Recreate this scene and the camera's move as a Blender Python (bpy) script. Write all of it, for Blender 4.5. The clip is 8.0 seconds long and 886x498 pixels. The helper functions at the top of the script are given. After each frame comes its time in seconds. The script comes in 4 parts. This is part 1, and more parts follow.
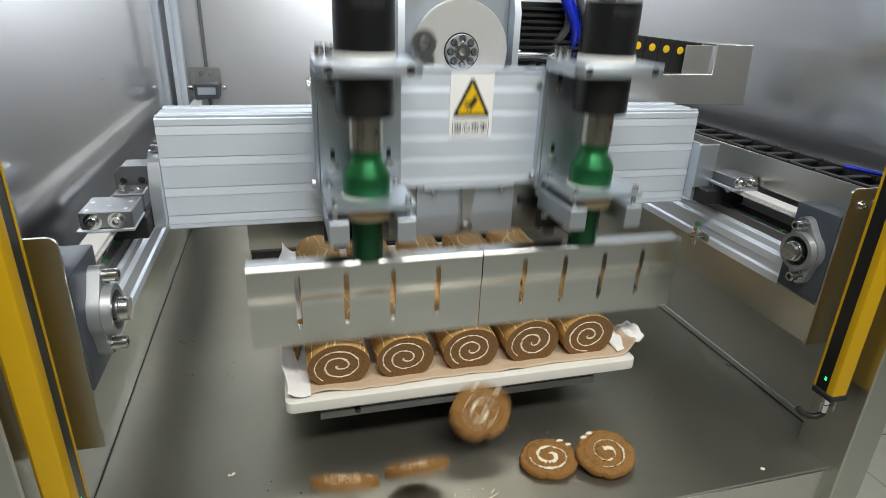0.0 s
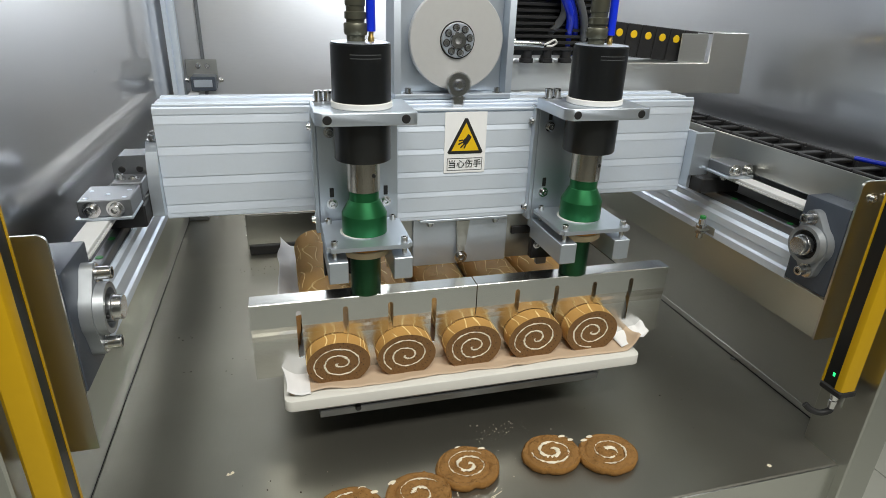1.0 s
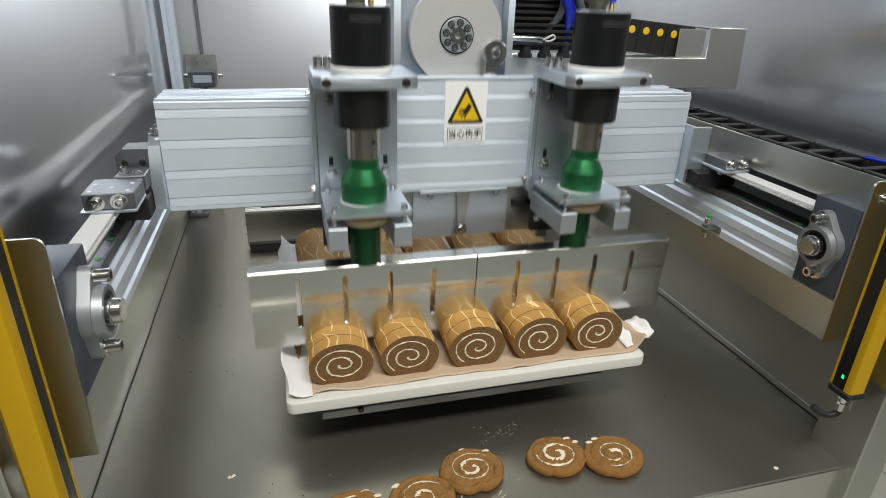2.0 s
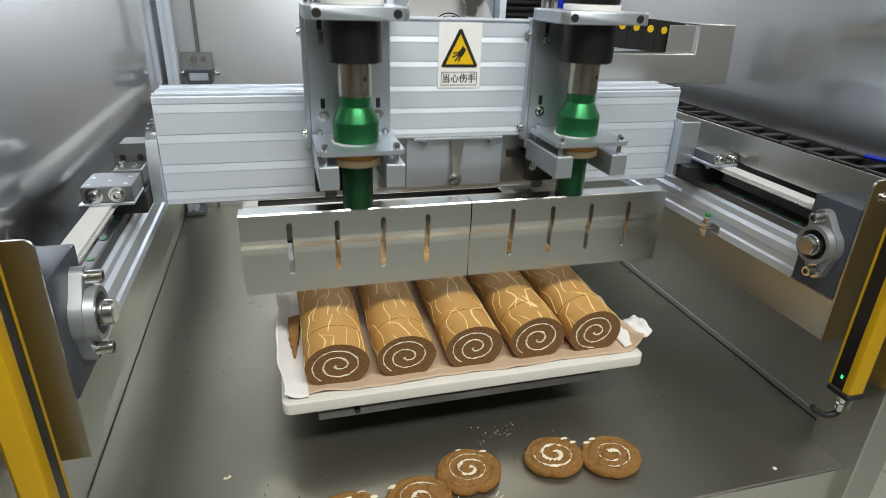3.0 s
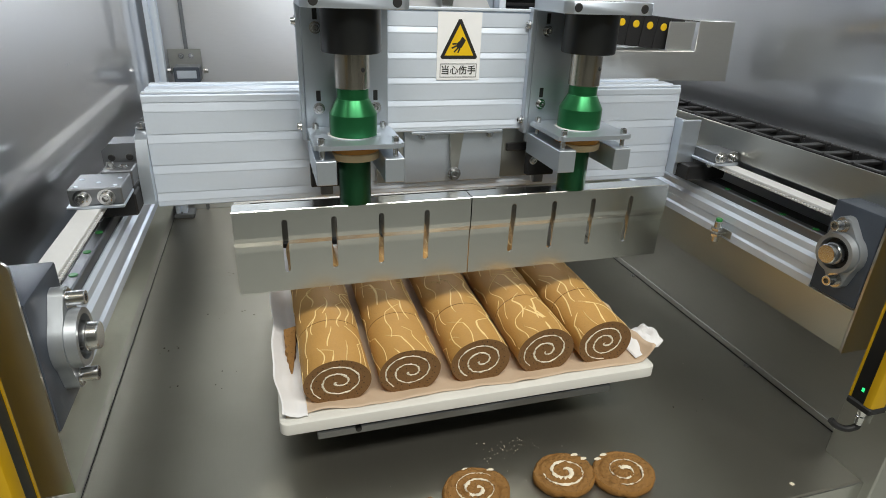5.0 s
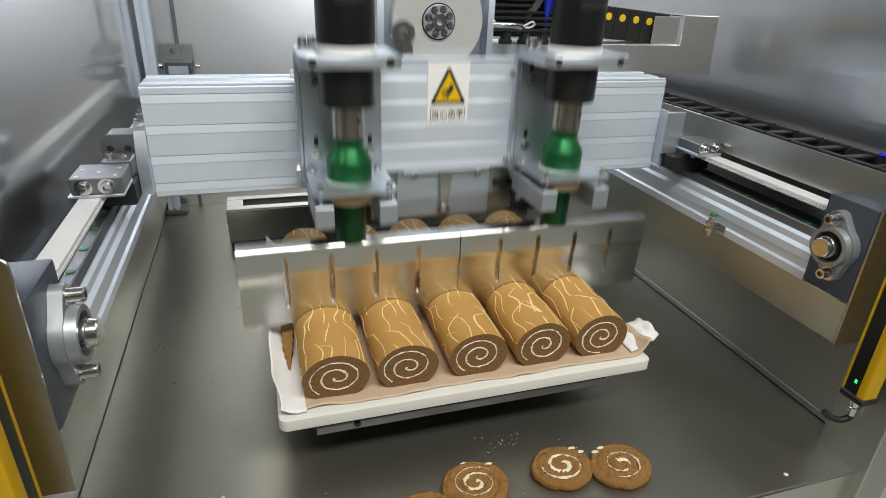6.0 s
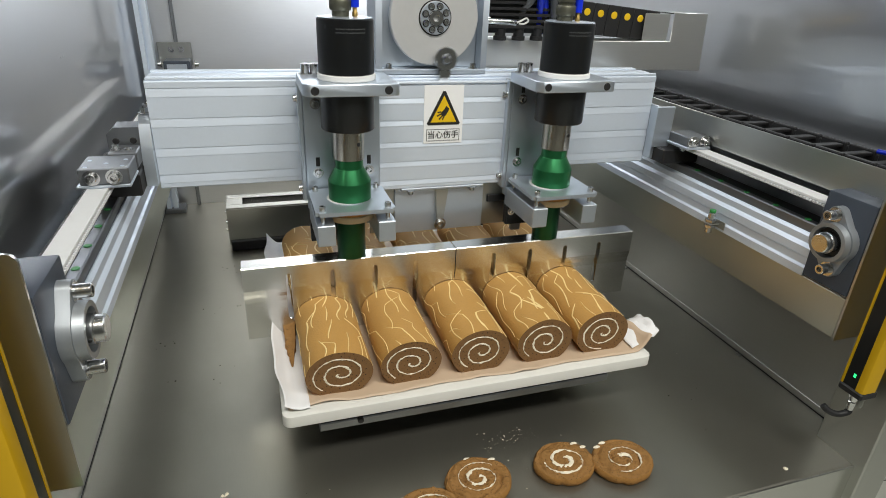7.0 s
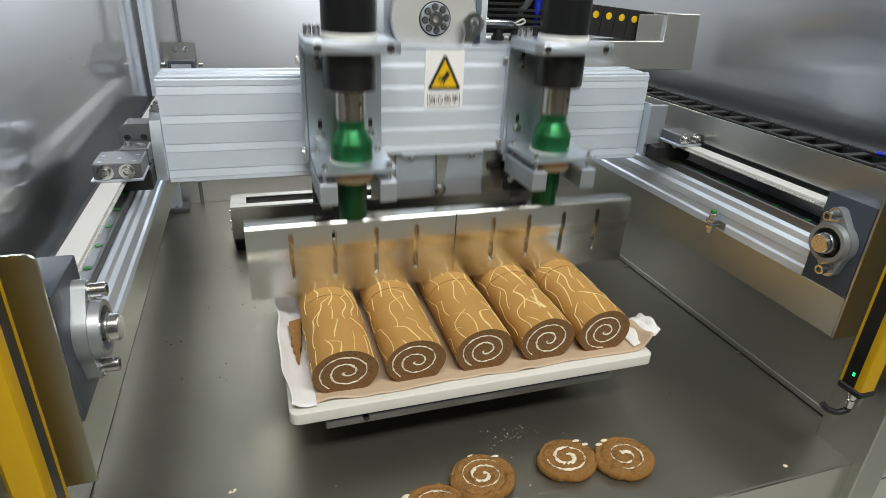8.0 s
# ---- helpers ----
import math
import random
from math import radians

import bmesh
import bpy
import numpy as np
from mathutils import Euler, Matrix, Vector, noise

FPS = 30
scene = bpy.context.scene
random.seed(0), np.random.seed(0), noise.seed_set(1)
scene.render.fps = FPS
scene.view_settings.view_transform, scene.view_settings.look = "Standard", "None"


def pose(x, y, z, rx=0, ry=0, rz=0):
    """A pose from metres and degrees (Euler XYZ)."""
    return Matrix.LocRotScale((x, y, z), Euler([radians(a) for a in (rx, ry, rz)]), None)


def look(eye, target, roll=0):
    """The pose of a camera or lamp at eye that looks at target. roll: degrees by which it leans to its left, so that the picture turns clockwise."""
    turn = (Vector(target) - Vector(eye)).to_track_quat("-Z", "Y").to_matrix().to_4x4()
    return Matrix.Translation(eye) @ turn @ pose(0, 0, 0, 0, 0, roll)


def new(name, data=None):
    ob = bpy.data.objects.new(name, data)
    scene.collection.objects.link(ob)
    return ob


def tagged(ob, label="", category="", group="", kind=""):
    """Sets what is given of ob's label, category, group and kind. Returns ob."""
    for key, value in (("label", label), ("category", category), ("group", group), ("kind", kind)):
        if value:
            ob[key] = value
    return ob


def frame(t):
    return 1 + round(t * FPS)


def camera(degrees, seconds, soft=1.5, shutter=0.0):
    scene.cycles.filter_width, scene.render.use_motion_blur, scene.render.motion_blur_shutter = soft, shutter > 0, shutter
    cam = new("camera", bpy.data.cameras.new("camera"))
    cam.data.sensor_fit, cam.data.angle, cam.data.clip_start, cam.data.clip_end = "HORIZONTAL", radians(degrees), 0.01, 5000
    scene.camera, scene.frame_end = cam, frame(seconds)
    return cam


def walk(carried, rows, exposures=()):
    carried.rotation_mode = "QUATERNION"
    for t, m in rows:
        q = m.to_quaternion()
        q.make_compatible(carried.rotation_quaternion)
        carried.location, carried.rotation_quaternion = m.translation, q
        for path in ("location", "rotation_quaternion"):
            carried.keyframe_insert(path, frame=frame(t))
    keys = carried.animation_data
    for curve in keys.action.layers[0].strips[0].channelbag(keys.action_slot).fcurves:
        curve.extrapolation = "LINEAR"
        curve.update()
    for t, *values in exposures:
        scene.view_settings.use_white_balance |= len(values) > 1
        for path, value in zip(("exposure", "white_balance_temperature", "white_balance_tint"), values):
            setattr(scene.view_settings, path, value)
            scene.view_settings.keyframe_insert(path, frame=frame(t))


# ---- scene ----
# A stainless cake-cutting machine: z = 0 is its deck, x along the blades, y into the machine.
cam = camera(74.13, 8.0, soft=0.9, shutter=0.45)

# seconds, x, y, z, turn to the right, tilt up, lean to the left
PATH = [
    (0.0, -0.2475, -0.6531, 0.5826, 15.65, -22.68, 2.08),
    (0.5, -0.2437, -0.6452, 0.5797, 15.72, -22.91, 2.00),
    (1.0, -0.2457, -0.6377, 0.5792, 15.72, -23.39, 1.91),
    (1.5, -0.2489, -0.6294, 0.5802, 15.81, -23.68, 1.99),
    (3.0, -0.2433, -0.6180, 0.5818, 15.89, -24.18, 1.99),
    (3.5, -0.2399, -0.6163, 0.5812, 15.96, -24.18, 1.94),
    (4.0, -0.2468, -0.5968, 0.5790, 16.04, -24.30, 1.94),
    (4.2, -0.2460, -0.5871, 0.5821, 15.62, -24.41, 1.85),
    (5.3, -0.2542, -0.5712, 0.5813, 17.60, -24.66, 2.34),
    (5.5, -0.2559, -0.5703, 0.5807, 17.78, -24.76, 2.37),
    (6.0, -0.2605, -0.5712, 0.5812, 18.06, -24.92, 2.38),
    (6.5, -0.2658, -0.5713, 0.5821, 18.39, -24.97, 2.44),
    (7.0, -0.2700, -0.5729, 0.5789, 18.52, -24.95, 2.45),
    (7.5, -0.2771, -0.5746, 0.5798, 18.72, -25.08, 2.54),
    (8.0, -0.2792, -0.5784, 0.5842, 18.59, -25.09, 2.55),
]
walk(cam, [(t, pose(x, y, z, 90 + up, 0, -turn) @ pose(0, 0, 0, 0, 0, lean)) for t, x, y, z, turn, up, lean in PATH])

# ---- light: an overhead hall lamp read from the shadows, three added fill lamps ----
world = bpy.data.worlds.new("world")
scene.world = world
world.use_nodes = True
world.node_tree.nodes["Background"].inputs[0].default_value = (0.75, 0.85, 1.0, 1)
world.node_tree.nodes["Background"].inputs[1].default_value = 0.05
scene.view_settings.exposure = 0.0


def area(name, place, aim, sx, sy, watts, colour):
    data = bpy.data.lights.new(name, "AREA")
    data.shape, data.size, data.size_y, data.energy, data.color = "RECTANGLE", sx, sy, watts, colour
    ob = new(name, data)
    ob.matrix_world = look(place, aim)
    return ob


# added fill for the back wall; its narrow spread misses the rolls
area("back_wall_fill", (0.30, -0.08, 1.10), (0.12, 1.0, 0.86), 0.5, 0.14, 4.0, (0.95, 0.98, 1.0)).data.spread = radians(52)
# added fill aimed from the back left at the east wall
area("east_wall_fill", (-0.30, 0.60, 1.16), (0.56, 0.30, 0.60), 0.7, 0.12, 1.0, (0.97, 0.99, 1.0)).data.spread = radians(66)
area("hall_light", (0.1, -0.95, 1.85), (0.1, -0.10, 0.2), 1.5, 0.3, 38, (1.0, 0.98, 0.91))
# added fill behind the camera for surfaces that face the front
area("hall_fill", (0.8, -2.9, 1.85), (0.7, -2.5, 0.0), 2.6, 0.6, 13, (0.97, 0.985, 0.98))


# ---- materials ----
def material(name, colour, metal=0.0, rough=0.5, grain=0.0, scale=60, stretch=(1, 1, 1), vary=0.08, bump=0.0, coat=0.0, stain=0.05, stain_scale=4):
    m = bpy.data.materials.new(name)
    m.use_nodes = True
    nt = m.node_tree
    b = nt.nodes["Principled BSDF"]
    b.inputs["Metallic"].default_value = metal
    b.inputs["Coat Weight"].default_value = coat
    co = nt.nodes.new("ShaderNodeTexCoord")
    mp = nt.nodes.new("ShaderNodeMapping")
    mp.inputs["Scale"].default_value = stretch
    nt.links.new(co.outputs["Object"], mp.inputs["Vector"])
    fine = nt.nodes.new("ShaderNodeTexNoise")
    fine.inputs["Scale"].default_value, fine.inputs["Detail"].default_value = scale, 6
    nt.links.new(mp.outputs[0], fine.inputs["Vector"])
    big = nt.nodes.new("ShaderNodeTexNoise")
    big.inputs["Scale"].default_value, big.inputs["Detail"].default_value = stain_scale, 5
    nt.links.new(co.outputs["Object"], big.inputs["Vector"])
    add = nt.nodes.new("ShaderNodeMath")
    add.operation = "MULTIPLY_ADD"
    add.inputs[1].default_value = vary * 2
    nt.links.new(fine.outputs["Fac"], add.inputs[0])
    sub = nt.nodes.new("ShaderNodeMath")
    sub.operation = "MULTIPLY_ADD"
    sub.inputs[1].default_value, sub.inputs[2].default_value = stain * 2, 1 - vary - stain
    nt.links.new(big.outputs["Fac"], sub.inputs[0])
    nt.links.new(sub.outputs[0], add.inputs[2])
    mul = nt.nodes.new("ShaderNodeVectorMath")
    mul.operation = "SCALE"
    mul.inputs[0].default_value = colour
    nt.links.new(add.outputs[0], mul.inputs["Scale"])
    nt.links.new(mul.outputs[0], b.inputs["Base Color"])
    ro = nt.nodes.new("ShaderNodeMath")
    ro.operation = "MULTIPLY_ADD"
    ro.inputs[1].default_value, ro.inputs[2].default_value = grain * 2, rough - grain
    nt.links.new(fine.outputs["Fac"], ro.inputs[0])
    nt.links.new(ro.outputs[0], b.inputs["Roughness"])
    if bump:
        bp = nt.nodes.new("ShaderNodeBump")
        bp.inputs["Strength"].default_value, bp.inputs["Distance"].default_value = bump, 0.001
        nt.links.new(fine.outputs["Fac"], bp.inputs["Height"])
        nt.links.new(bp.outputs[0], b.inputs["Normal"])
    return m


M = {}
M["deck"] = material("brushed_steel_deck", (0.315, 0.305, 0.262), 0.92, 0.40, 0.06, 60, (14, 0.6, 1), 0.05, 0.0, stain=0.14, stain_scale=6)
M["wall"] = material("steel_wall", (0.69, 0.705, 0.73), 1, 0.29, 0.03, 40, (1, 0.1, 6), 0.02, 0.0, coat=1.0, stain=0.05)
M["wall"].node_tree.nodes["Principled BSDF"].inputs["Coat IOR"].default_value = 2.4
M["wall"].node_tree.nodes["Principled BSDF"].inputs["Coat Roughness"].default_value = 0.06
M["wall_back"] = material("steel_back_wall", (0.72, 0.735, 0.755), 1, 0.42, 0.03, 40, (1, 0.1, 6), 0.03, 0.0, stain=0.07)
M["wall_low"] = material("steel_wall_satin", (0.58, 0.58, 0.56), 1, 0.38, 0.03, 40, (1, 0.1, 6), 0.03, 0.0, stain=0.08)
M["steel"] = material("stainless_steel", (0.54, 0.545, 0.515), 1, 0.32, 0.04, 80, (12, 0.6, 12), 0.04, 0.0, stain=0.06)
M["steel_x"] = material("stainless_steel_crosswise", (0.60, 0.60, 0.57), 1, 0.24, 0.04, 80, (0.6, 12, 12), 0.04, 0.0, stain=0.06)
M["skirt"] = material("satin_skirt_sheet", (0.60, 0.63, 0.57), 0.95, 0.36, 0.04, 80, (0.6, 12, 12), 0.04, 0.0, stain=0.08)
M["satin"] = material("satin_stainless_sheet", (0.70, 0.71, 0.70), 0.9, 0.38, 0.04, 80, (0.6, 12, 12), 0.04, 0.0, stain=0.06)
M["blade"] = material("ground_titanium_blade", (0.68, 0.69, 0.68), 1, 0.23, 0.05, 60, (1, 1, 14), 0.02, 0.0, stain=0.05, stain_scale=12)
M["alu"] = material("anodised_aluminium", (0.79, 0.87, 0.98), 0.5, 0.46, 0.03, 240, (1, 1, 1), 0.02, 0.02, stain=0.02)
M["plate"] = material("machined_aluminium_plate", (0.60, 0.66, 0.735), 0.85, 0.40, 0.04, 300, (1, 1, 1), 0.03, 0.03, stain=0.04, stain_scale=12)
M["dural"] = material("dark_machined_aluminium", (0.25, 0.262, 0.28), 0.9, 0.42, 0.05, 320, (1, 1, 1), 0.05, 0.04)
M["slate"] = material("slate_anodised_housing", (0.07, 0.084, 0.11), 0.25, 0.42, 0.05, 400, (1, 1, 1), 0.06, 0.03)
M["dark_steel"] = material("dark_steel", (0.06, 0.062, 0.066), 0.6, 0.42, 0.05, 120)
M["cast"] = material("cast_grey_flange", (0.36, 0.385, 0.41), 0.7, 0.44, 0.05, 200, (1, 1, 1), 0.05, 0.05)
M["chrome"] = material("bright_screw_steel", (0.66, 0.66, 0.66), 1, 0.2, 0.05, 200, (1, 1, 1), 0.04, 0.02)
M["disc"] = material("turned_steel_disc", (0.82, 0.82, 0.82), 0.6, 0.34, 0.05, 150, (1, 1, 1), 0.03, 0.02)
M["titan"] = material("titanium_rod", (0.55, 0.51, 0.45), 1, 0.26, 0.05, 200, (1, 1, 0.05), 0.05, 0.02)
M["green"] = material("green_anodised_booster", (0.026, 0.175, 0.064), 0.75, 0.31, 0.01, 240, (1, 1, 1), 0.03, 0.0)
M["horn"] = material("dark_green_anodised_horn", (0.008, 0.075, 0.028), 0.6, 0.34, 0.01, 240, (1, 1, 1), 0.04, 0.0)
M["black"] = material("black_anodised_casing", (0.008, 0.009, 0.010), 0.1, 0.33, 0.05, 260, (1, 1, 1), 0.1, 0.02)
M["chain"] = material("matt_black_chain_plastic", (0.009, 0.009, 0.010), 0, 0.62, 0.05, 120, (1, 1, 1), 0.1, 0.03)
M["rubber"] = material("black_plastic", (0.014, 0.014, 0.015), 0, 0.5, 0.06, 120, (1, 1, 1), 0.1, 0.03)
M["white"] = material("white_plastic", (0.78, 0.78, 0.77), 0, 0.42, 0.05, 60, (1, 1, 1), 0.03, 0.02)
M["board"] = material("white_cutting_board", (0.74, 0.735, 0.69), 0, 0.4, 0.05, 30, (1, 1, 1), 0.03, 0.03, stain=0.05, stain_scale=14)
M["belt"] = material("white_toothed_belt", (0.72, 0.73, 0.74), 0, 0.5, 0.05, 120, (1, 1, 1), 0.03, 0.02)
M["cream_ring"] = material("cream_plastic_ring", (0.72, 0.58, 0.36), 0, 0.4, 0.05, 90)
M["amber_ring"] = material("amber_plastic_ring", (0.62, 0.28, 0.05), 0, 0.35, 0.05, 90)
M["yellow"] = material("yellow_paint", (0.62, 0.37, 0.004), 0.15, 0.33, 0.05, 90, (1, 1, 1), 0.04, 0.02)
M["sign_yellow"] = material("sign_yellow", (0.80, 0.52, 0.01), 0, 0.4, 0.04, 90)
M["sign_white"] = material("sign_white", (0.88, 0.89, 0.90), 0, 0.35, 0.04, 90, (1, 1, 1), 0.02)
M["ink"] = material("sign_black", (0.02, 0.02, 0.02), 0, 0.4, 0.04, 90)
M["hose"] = material("blue_air_hose", (0.006, 0.03, 0.62), 0, 0.3, 0.05, 90)
M["cable"] = material("grey_cable", (0.09, 0.095, 0.10), 0, 0.45, 0.05, 90)
M["olive"] = material("olive_connector", (0.10, 0.10, 0.075), 0.6, 0.42, 0.05, 200)
M["brass"] = material("brass_fitting", (0.62, 0.43, 0.15), 1, 0.3, 0.05, 120)
M["green_dot"] = material("green_cap", (0.03, 0.26, 0.06), 0, 0.4, 0.05, 90)
M["tile"] = material("white_floor_tile", (0.78, 0.79, 0.72), 0, 0.3, 0.05, 12, (1, 1, 1), 0.05, 0.01)
M["grout"] = material("tile_grout", (0.12, 0.12, 0.112), 0, 0.8, 0.05, 60)
M["plaster"] = material("hall_wall_panel", (0.50, 0.51, 0.49), 0, 0.5, 0.05, 8)
M["crumb"] = material("cake_crumb", (0.62, 0.56, 0.46), 0, 0.8, 0.05, 200)
M["crumb_dark"] = material("brown_crumb", (0.05, 0.03, 0.018), 0, 0.8, 0.05, 200)
M["cream"] = material("cream_filling", (0.85, 0.78, 0.62), 0, 0.5, 0.05, 300, (1, 1, 1), 0.06, 0.4)


def glow(name, colour, strength):
    m = bpy.data.materials.new(name)
    m.use_nodes = True
    b = m.node_tree.nodes["Principled BSDF"]
    b.inputs["Base Color"].default_value = (*colour, 1)
    b.inputs["Emission Color"].default_value = (*colour, 1)
    b.inputs["Emission Strength"].default_value = strength
    return m


M["led"] = glow("green_led", (0.03, 0.9, 0.25), 1.2)


def cake_material(name, colour, pores, crust=False, lumps=False):
    m = bpy.data.materials.new(name)
    m.use_nodes = True
    nt = m.node_tree
    b = nt.nodes["Principled BSDF"]
    co = nt.nodes.new("ShaderNodeTexCoord")
    n1 = nt.nodes.new("ShaderNodeTexNoise")
    n1.inputs["Scale"].default_value, n1.inputs["Detail"].default_value = 420, 5
    n2 = nt.nodes.new("ShaderNodeTexNoise")
    n2.inputs["Scale"].default_value, n2.inputs["Detail"].default_value = 22, 4
    vo = nt.nodes.new("ShaderNodeTexVoronoi")
    vo.inputs["Scale"].default_value = 330 if crust or lumps else 230
    for n in (n1, n2, vo):
        nt.links.new(co.outputs["Object"], n.inputs["Vector"])
    mix = nt.nodes.new("ShaderNodeMix")
    mix.data_type = "RGBA"
    mix.inputs["A"].default_value = (*[c * 0.78 for c in colour], 1)
    mix.inputs["B"].default_value = (*[c * 1.2 for c in colour], 1)
    half = nt.nodes.new("ShaderNodeMath")
    half.operation = "MULTIPLY_ADD"
    half.inputs[1].default_value = 0.5
    nt.links.new(n1.outputs["Fac"], half.inputs[0])
    h2 = nt.nodes.new("ShaderNodeMath")
    h2.operation = "MULTIPLY"
    h2.inputs[1].default_value = 0.5
    nt.links.new(n2.outputs["Fac"], h2.inputs[0])
    nt.links.new(h2.outputs[0], half.inputs[2])
    nt.links.new(half.outputs[0], mix.inputs["Factor"])
    last = mix.outputs["Result"]
    pore = nt.nodes.new("ShaderNodeMapRange")
    pore.inputs["From Min"].default_value, pore.inputs["From Max"].default_value = 0.10, 0.26
    pore.inputs["To Min"].default_value, pore.inputs["To Max"].default_value = 1 - pores, 1.0
    nt.links.new(vo.outputs["Distance"], pore.inputs["Value"])
    sc = nt.nodes.new("ShaderNodeVectorMath")
    sc.operation = "SCALE"
    nt.links.new(last, sc.inputs[0])
    nt.links.new(pore.outputs[0], sc.inputs["Scale"])
    last = sc.outputs[0]
    nt.links.new(last, b.inputs["Base Color"])
    b.inputs["Roughness"].default_value = 0.62 if crust else 0.85
    b.inputs["Subsurface Weight"].default_value = 0.0
    bp = nt.nodes.new("ShaderNodeBump")
    bp.inputs["Strength"].default_value, bp.inputs["Distance"].default_value = (0.25 if crust else 0.9), (0.001 if not lumps else 0.003)
    n3 = nt.nodes.new("ShaderNodeTexNoise")
    n3.inputs["Scale"].default_value, n3.inputs["Detail"].default_value = 120 if lumps else 420, 6
    nt.links.new(co.outputs["Object"], n3.inputs["Vector"])
    nt.links.new(n3.outputs["Fac"], bp.inputs["Height"])
    nt.links.new(bp.outputs[0], b.inputs["Normal"])
    return m


M["vein"] = material("cream_vein", (0.86, 0.66, 0.30), 0, 0.55, 0.05, 200, (1, 1, 1), 0.06, 0.05)
M["crust"] = cake_material("roll_crust", (0.50, 0.275, 0.072), 0.12, True)
M["sponge"] = cake_material("brown_sponge", (0.20, 0.103, 0.036), 0.8)


def paper_material(name, colour):
    return material(name, colour, 0, 0.55, 0.05, 40, (1, 1, 1), 0.05, 0.1, stain=0.10, stain_scale=18)


M["paper"] = paper_material("baking_paper_browned", (0.56, 0.425, 0.30))
M["paper_white"] = paper_material("baking_paper_white", (0.80, 0.80, 0.81))


# ---- mesh helpers ----
def box(bm, x0, x1, y0, y1, z0, z1, bevel=0.0, seg=1):
    r = bmesh.ops.create_cube(bm, size=1, matrix=Matrix.Translation(((x0 + x1) / 2, (y0 + y1) / 2, (z0 + z1) / 2)) @ Matrix.Diagonal((x1 - x0, y1 - y0, z1 - z0, 1)))
    if bevel:
        bmesh.ops.bevel(bm, geom=list({e for v in r["verts"] for e in v.link_edges}), offset=bevel, segments=seg, affect="EDGES", profile=0.6)
    return bm


AX = {"z": Matrix.Identity(4), "y": pose(0, 0, 0, -90, 0, 0), "x": pose(0, 0, 0, 0, 90, 0)}


def lathe(bm, centre, profile, axis="z", seg=40, squash=(1, 1)):
    """Turns a profile of (radius, height) about an axis through centre."""
    m = Matrix.Translation(centre) @ AX[axis]
    rings = []
    for r, h in profile:
        if r < 1e-6:
            rings.append([bm.verts.new(m @ Vector((0, 0, h)))])
        else:
            rings.append([bm.verts.new(m @ Vector((r * squash[0] * math.cos(2 * math.pi * k / seg), r * squash[1] * math.sin(2 * math.pi * k / seg), h))) for k in range(seg)])
    for a, b in zip(rings, rings[1:]):
        for k in range(seg):
            j = (k + 1) % seg
            if len(a) == 1 and len(b) == 1:
                continue
            if len(a) == 1:
                bm.faces.new((a[0], b[j], b[k]))
            elif len(b) == 1:
                bm.faces.new((a[k], a[j], b[0]))
            else:
                bm.faces.new((a[k], a[j], b[j], b[k]))
    bmesh.ops.recalc_face_normals(bm, faces=bm.faces)
    return bm


def rod(bm, centre, r, h0, h1, axis="z", seg=24, bevel=0.0008):
    b = min(bevel, r * 0.4, abs(h1 - h0) * 0.4)
    return lathe(bm, centre, [(0, h0), (r - b, h0), (r, h0 + b), (r, h1 - b), (r - b, h1), (0, h1)], axis, seg)


def prism(bm, pts, axis, a, b):
    """A closed outline in the two other axes, drawn out along axis from a to b."""
    put = {"x": lambda u, v, w: (w, u, v), "y": lambda u, v, w: (u, w, v), "z": lambda u, v, w: (u, v, w)}[axis]
    lo = [bm.verts.new(put(u, v, a)) for u, v in pts]
    hi = [bm.verts.new(put(u, v, b)) for u, v in pts]
    fs = [bm.faces.new(lo), bm.faces.new(hi)]
    n = len(pts)
    for k in range(n):
        fs.append(bm.faces.new((lo[k], lo[(k + 1) % n], hi[(k + 1) % n], hi[k])))
    bmesh.ops.recalc_face_normals(bm, faces=fs)
    return bm


def tube(bm, pts, r, seg=12, cap=True):
    """A round tube along a smooth line through pts."""
    pts = [Vector(p) for p in pts]
    fine = []
    for k in range(len(pts) - 1):
        p0, p1, p2, p3 = pts[max(k - 1, 0)], pts[k], pts[k + 1], pts[min(k + 2, len(pts) - 1)]
        for s in range(8):
            t = s / 8
            fine.append(0.5 * (2 * p1 + (p2 - p0) * t + (2 * p0 - 5 * p1 + 4 * p2 - p3) * t * t + (3 * p1 - p0 - 3 * p2 + p3) * t ** 3))
    fine.append(pts[-1])
    side, rings = None, []
    for k, p in enumerate(fine):
        d = (fine[min(k + 1, len(fine) - 1)] - fine[max(k - 1, 0)]).normalized()
        side = (d.orthogonal() if side is None else side - d * side.dot(d)).normalized()
        up = d.cross(side)
        rings.append([bm.verts.new(p + r * (math.cos(2 * math.pi * j / seg) * side + math.sin(2 * math.pi * j / seg) * up)) for j in range(seg)])
    for a, b in zip(rings, rings[1:]):
        for j in range(seg):
            bm.faces.new((a[j], a[(j + 1) % seg], b[(j + 1) % seg], b[j]))
    if cap:
        bm.faces.new(rings[0][::-1]), bm.faces.new(rings[-1])
    bmesh.ops.recalc_face_normals(bm, faces=bm.faces)
    return bm


def B():
    return bmesh.new()


def mesh_of(name, bm, mat, smooth=35):
    me = bpy.data.meshes.new(name)
    bm.normal_update()
    for f in bm.faces:
        f.smooth = True
    for e in bm.edges:
        if len(e.link_faces) == 2 and e.calc_face_angle(0) > radians(smooth):
            e.smooth = False
    bm.to_mesh(me)
    bm.free()
    me.materials.append(M[mat] if isinstance(mat, str) else mat)
    return me


